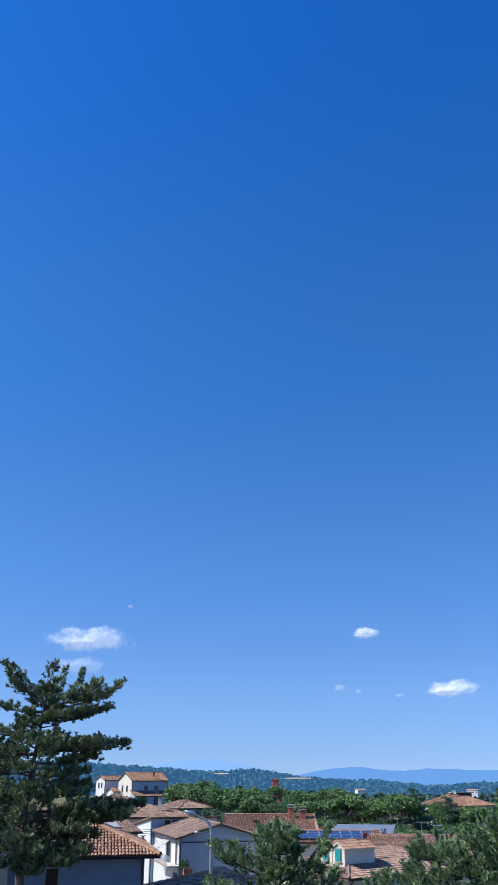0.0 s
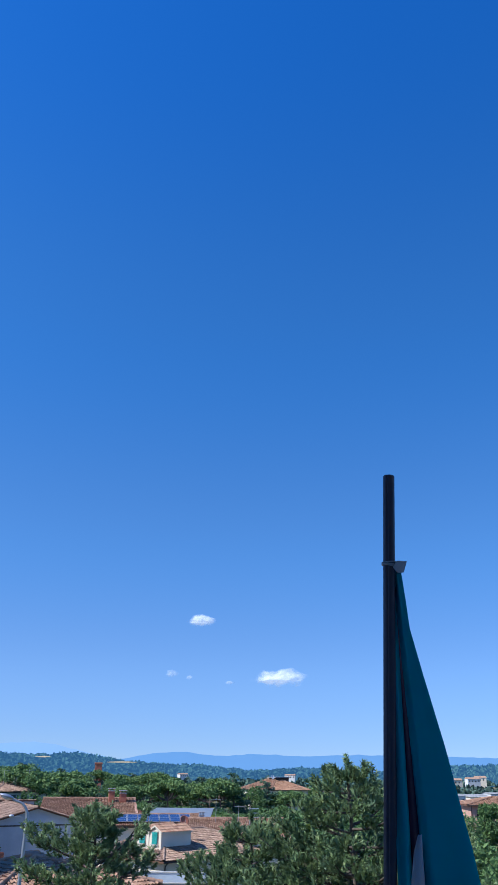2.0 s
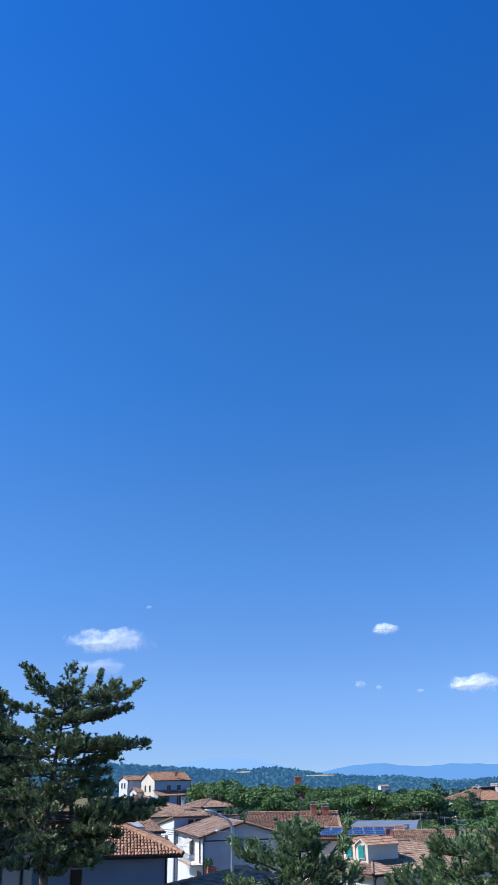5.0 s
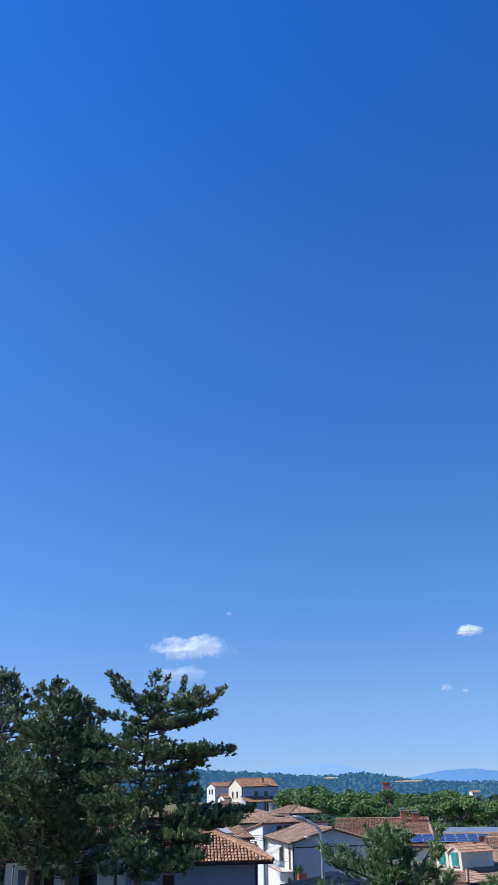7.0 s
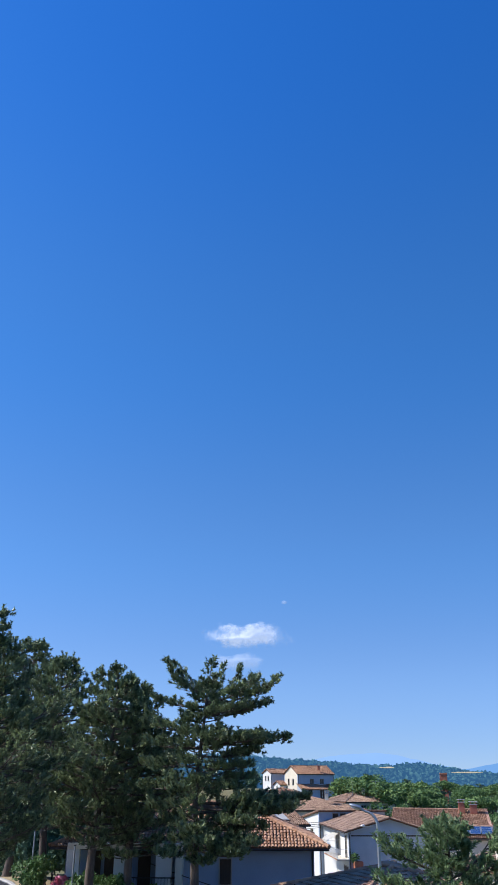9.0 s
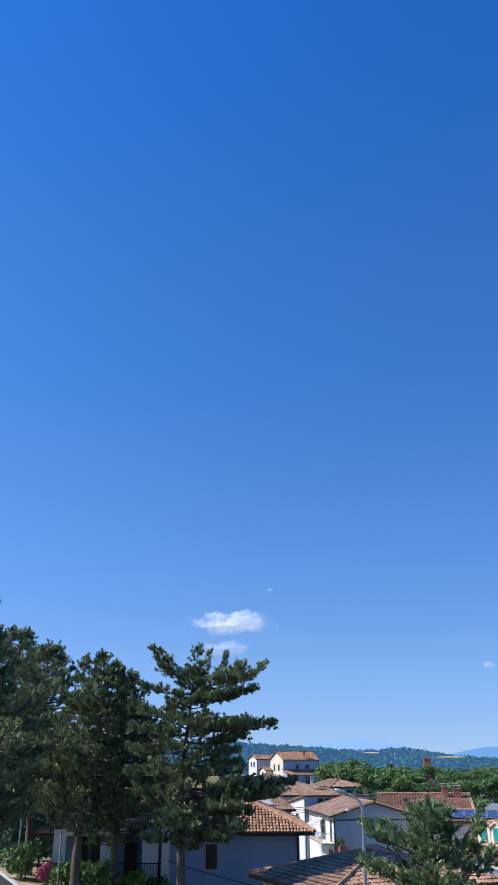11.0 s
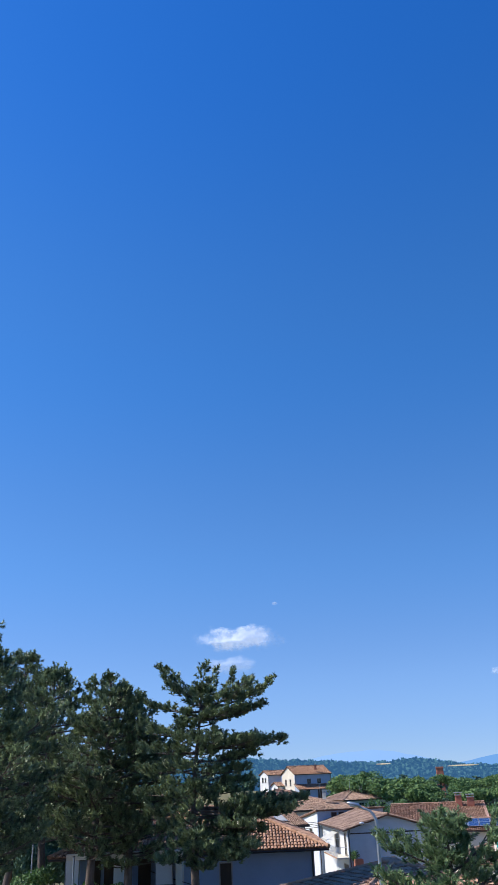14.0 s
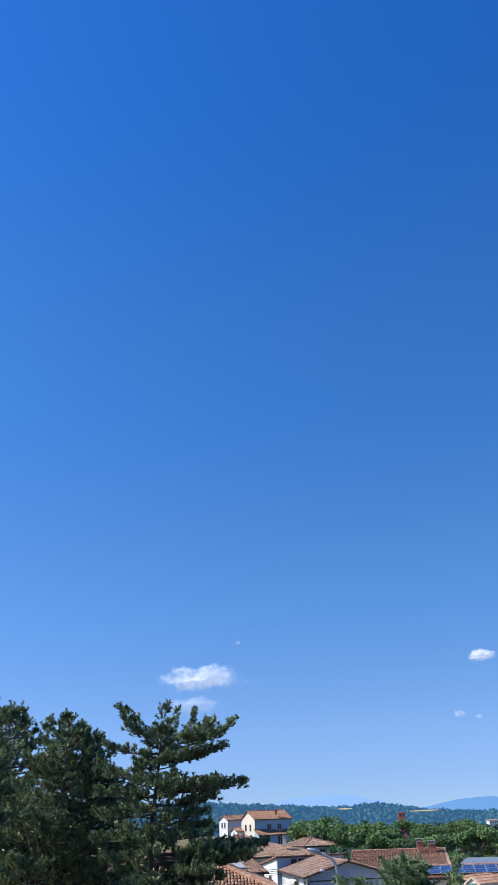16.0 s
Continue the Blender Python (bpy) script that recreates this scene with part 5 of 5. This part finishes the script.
antenna(14.4, 84.5, 7.0, 2.4, 6, 1.1, "thin grey television antenna on the reddish roof")
antenna(16.6, 84.0, 6.9, 1.9, 5, 0.9, "small grey television antenna on the reddish roof")
antenna(-11.0, 150.5, 9.2, 2.6, 6, 1.3, "grey television antenna on the white house")
antenna(-7.0, 152.0, 8.8, 3.0, 6, 1.3, "tall grey television antenna on the white house")
antenna(-14.2, 131.5, 9.3, 2.0, 5, 1.0, "grey television antenna on the weathered roof")
a_ = base("panel_antenna", pose(17.4, 82.5, 6.6, 0, 0, 12), "tall antenna mast with four bars above the roof", "antenna")
tube("mast", [(0, 0, 0), (0, 0, 1), (0, 0, 2.1)], 0.03, STEEL, a_, 6)
for k in range(4):
    part("bar", boxm(0, 0.95, -0.04, 0.04, 0.75 + 0.38 * k, 0.82 + 0.38 * k), ALU, a_)


def dish(x, y, z, r, mat, label):
    root = base("satellite_dish", pose(x, y, z), label, "satellite dish", "satellite dishes")
    tube("mast", [(0, 0.15, -0.9), (0, 0.15, -0.4), (0, 0.12, 0)], 0.02, STEEL, root, 6)
    V, F = [], []
    m = pose(0, 0, 0.05, 65, 0, 20)
    for j in range(6):
        q = j / 5
        for i in range(20):
            a = i / 20 * 2 * math.pi
            V.append(m @ Vector((r * q * math.cos(a), r * q * math.sin(a), 0.22 * r * q * q)))
    for j in range(5):
        for i in range(20):
            F.append((j * 20 + i, j * 20 + (i + 1) % 20, (j + 1) * 20 + (i + 1) % 20, (j + 1) * 20 + i))
    ob = under(new("reflector", raw("reflector", V, F, mat, True)), root)
    so = ob.modifiers.new("thick", "SOLIDIFY")
    so.thickness = 0.02
    tube("feed_arm", [m @ Vector((0, -r * 0.9, 0.1)), m @ Vector((0, -r * 0.6, r * 0.5)), m @ Vector((0, -r * 0.2, r * 0.75))], 0.012, STEEL, root, 5)


dish(10.3, 77.3, 7.75, 0.42, BRICK, "reddish brown satellite dish on the dormer roof")
dish(-31.6, 230.4, 11.6, 0.5, PLASTER, "white satellite dish on the wall of the tall house")
rb = base("roof_terrace", pose(53.5, 220.5, 8.9, 0, 0, 25), "dark roof terrace block with pale parapets", "roof terrace")
part("block", boxm(0, 4.5, 0, 3, 0, 1.3), WOOD_DARK, rb)
part("slab", boxm(-0.3, 4.8, -0.3, 3.3, 1.3, 1.5), CONCRETE, rb)
dish(52.4, 219.5, 10.3, 0.55, PLASTER, "white satellite dish beside the roof terrace")


# ---- balcony and awning of the white house ----
def white_balcony():
    m = pose(-7.5, 94.7, 0, 0, 0, 15.6)
    root = base("house_balcony", m @ Matrix.Translation((-0.01, 0, 3.95)), "white house balcony with a thin metal railing", "balcony")
    part("slab", boxm(-1.3, 0, 0.0, 8.0, 0, 0.16), PLASTER_CREAM, root)
    part("edge_tiles", boxm(-1.36, -1.3, -0.04, 8.04, 0.09, 0.19), TILE_NEW, root, "terracotta edging")
    tube("handrail", [(-1.25, 0.05, 1.12), (-1.25, 4, 1.12), (-1.25, 7.95, 1.12)], 0.025, ALU, root, 6)
    tube("end_rail", [(-1.25, 0.05, 1.12), (-0.6, 0.05, 1.12), (0, 0.05, 1.12)], 0.025, ALU, root, 6)
    bar = None
    for k in range(42):
        if bar is None:
            bar = tube("baluster", [(-1.25, 0.05, 0.16), (-1.25, 0.05, 0.6), (-1.25, 0.05, 1.12)], 0.011, ALU, root, 5)
        else:
            o = under(new("baluster", bar.data), root)
            o.location = (0, 0.19 * k, 0)
    aw = base("awning", m @ Matrix.Translation((-0.02, 4.9, 6.35)), "cream canvas awning over a balcony window", "awning")
    part("canvas", prism(bmesh.new(), [(0, 0, 0), (0, 3.4, 0), (-1.5, 3.4, -0.75), (-1.5, 0, -0.75)], (0, 0, 0.02)), CANVAS, aw)
    part("valance", boxm(-1.52, -1.5, 0, 3.4, -0.97, -0.75), CANVAS, aw)
    for yy in (0.05, 3.35):
        tube("arm", [(0, yy, -0.7), (-0.7, yy, -0.74), (-1.48, yy, -0.76)], 0.02, ALU, aw, 5)
    pl = base("brick_planter", m @ Matrix.Translation((0.4, -0.9, ground_z(-7, 94))), "square brick pier with a plant on top", "planter")
    hgt = 3.95 - ground_z(-7, 94)
    part("pier", boxm(0, 0.9, 0, 0.9, 0, hgt), BRICK, pl)
    rng = np.random.default_rng(8)
    V, F = leaf_arrays(rng, np.array([0.1, 0.5, hgt + 0.3]) + rng.normal(0, 0.22, (160, 3)), 0.13)
    under(new("plant", raw("plant", V, F, LEAF)), pl)


white_balcony()


# ---- porch, fence and planting of the low house ----
def porch():
    m = pose(-19.6, 46.96, 0, 0, 0, 11.3)
    root = base("porch", m @ Matrix.Translation((0.3, -1.5, 4.6)), "shaded porch with white pillars and dark red doors", "porch")
    part("platform", boxm(0, 6.0, 0, 1.48, 0, 1.45), CONCRETE, root)
    for x in (0.0, 2.6, 4.9):
        part("pillar", boxm(x, x + 0.9 if x else 0.7, 0.25, 0.55, 1.45, 3.75, bevel=0.015), PLASTER, root, "white plastered pillar")
    part("lintel", boxm(0, 6.0, 0.2, 0.6, 3.75, 4.05), PLASTER_CREAM, root)
    for x in (1.0, 1.9, 3.8):
        part("door", boxm(x, x + 0.7, 1.40, 1.46, 1.45, 3.6), WOOD_DARK, root, "dark brown door leaf")
    part("side_wall", boxm(6.0, 6.35, 0, 1.48, 0, 4.05), PLASTER_CREAM, root)
    tube("rail", [(0, 0.05, 2.4), (3, 0.05, 2.4), (6, 0.05, 2.4)], 0.03, DARK, root, 6)
    b = None
    for k in range(36):
        if b is None:
            b = tube("baluster", [(0.05, 0.05, 1.45), (0.05, 0.05, 1.9), (0.05, 0.05, 2.4)], 0.014, DARK, root, 5)
        else:
            o = under(new("baluster", b.data), root)
            o.location = (0.168 * k, 0, 0)


porch()


def bush(seed, x, y, r, h, mat, label, n=900, size=0.12, group="bushes by the low house"):
    rng = np.random.default_rng(seed)
    z0 = ground_z(x, y) - 0.05
    root = base("bush", pose(x, y, z0), label, "bush", group)
    tube("stem", [(0, 0, 0), (0.05, 0, h * 0.3), (0, 0.05, h * 0.6)], [0.05, 0.04, 0.02], BARK, root, 6)
    lobes = [(rng.normal(0, r * 0.35), rng.normal(0, r * 0.35), h * rng.uniform(0.4, 0.75), r * rng.uniform(0.4, 0.65), 0.9) for k in range(9)]
    V, F = leaf_arrays(rng, leafy_crown(rng, lobes, n, size), size)
    under(new("leaves", raw("leaves", V, F, mat)), root)


for k, (x, y, r, h, mt, lab) in enumerate((
    (-18.9, 44.9, 0.5, 1.5, FLOWER, "pink-flowered oleander bush by the porch"), (-17.6, 44.8, 1.1, 1.8, LEAF, "clipped green shrub before the porch"), (-15.9, 45.1, 1.1, 1.9, LEAF, "green shrub before the porch rail"),
    (-14.2, 45.4, 1.0, 1.8, LEAF_LIME, "yellow-green shrub before the porch rail"), (-20.6, 45.9, 1.1, 2.2, LEAF, "tall green shrub beside the verge"), (-12.9, 45.6, 0.9, 1.6, LEAF, "low green shrub by the grey wall"),
    (-3.6, 52.0, 1.0, 4.0, CEDAR, "dark narrow shrub at the corner of the low house"), (-2.2, 53.0, 1.0, 3.6, LEAF, "leafy shrub beyond the corner of the low house"), (-5.2, 88.0, 1.6, 4.0, LEAF, "leafy shrub before the white house"))):
    bush(600 + k, x, y, r, h, mt, lab, 1500, 0.11)

for k, (x, y, r, h) in enumerate(((-27.5, 60.5, 2.2, 4.6), (-25.2, 58.2, 2.1, 4.2), (-23.0, 56.0, 2.0, 4.4), (-29.6, 63.0, 2.3, 4.8), (-21.6, 52.4, 1.4, 3.0), (-24.2, 54.4, 1.6, 3.0), (-32.2, 66.0, 2.4, 5.0), (-35.2, 69.5, 2.5, 5.2), (-38.5, 73.0, 2.6, 5.4))):
    bush(640 + k, x, y, r, h, CEDAR, "dark green hedge shrub behind the verge", 3200, 0.15, "hedge behind the verge")
for x, y, lab in ((-23.3, 50.6, "thin grey metal post on the verge"), (-17.9, 44.0, "thin dark metal post by the shrubs")):
    z0 = ground_z(x, y)
    root = base("post", pose(x, y, z0), lab, "post")
    tube("shaft", [(0, 0, 0), (0, 0, 1.4), (0, 0, 2.9)], 0.045, STEEL, root, 8)
    part("cap", boxm(-0.05, 0.05, -0.05, 0.05, 2.9, 2.95), DARK, root)


def fence():
    root = base("fence", pose(-21.5, 47.2, 0), "low dark red wire fence along the planted edge", "fence")
    pts = [(-22.4 + 0.55 * k, 48.6 - 0.5 * k) for k in range(10)]
    for x, y in pts:
        tube("fence_post", [(x + 21.5, y - 47.2, ground_z(x, y)), (x + 21.5, y - 47.2, ground_z(x, y) + 0.6), (x + 21.5, y - 47.2, ground_z(x, y) + 1.15)], 0.03, WOOD_DARK, root, 6)
    for h in (0.4, 0.75, 1.1):
        tube("wire", [(x + 21.5, y - 47.2, ground_z(x, y) + h) for x, y in pts], 0.012, DARK, root, 5)


fence()


# ---- overhead cables ----
def cable(a, b, sag, r, label, n=24):
    a, b = Vector(a), Vector(b)
    P = []
    for k in range(n + 1):
        f = k / n
        p = a.lerp(b, f)
        p.z -= sag * 4 * f * (1 - f)
        P.append(tuple(p))
    ob = tube("cable", P, r, DARK, None, 5)
    return tagged(ob, label, "cable", "overhead cables")


cable((-15.6, 48.0, 7.75), (-4.4, 44.0, 5.9), 0.25, 0.022, "black cable sagging across the grey wall")
for k in range(4):
    cable((-16.2, 81.0 + 0.2 * k, 8.9 - 0.22 * k), (-12.2, 111.0, 6.9 - 0.2 * k), 0.35, 0.028, "dark overhead cable between the houses")


# ---- terrace before the dormer house ----
tr = base("terrace", pose(3.4, 58.5, ground_z(3.4, 58.5), 0, 0, -12), "flat terrace with pale grey parapets before the dormer house", "terrace")
zt = 5.2 - ground_z(3.4, 58.5)
part("block", boxm(0.2, 6.2, 0.2, 6.0, -0.3, zt - 0.7), PLASTER_CREAM, tr)
for a in ((0, 6.4, 0, 0.2), (0, 6.4, 6.0, 6.2), (0, 0.2, 0.2, 6.0), (6.2, 6.4, 0.2, 6.0)):
    part("parapet", boxm(a[0], a[1], a[2], a[3], zt - 0.7, zt - 0.05), PLASTER_GREY_AND_SHADE, tr)
    part("coping", boxm(a[0] - 0.05, a[1] + 0.05, a[2] - 0.05, a[3] + 0.05, zt - 0.05, zt + 0.02), KERB, tr)
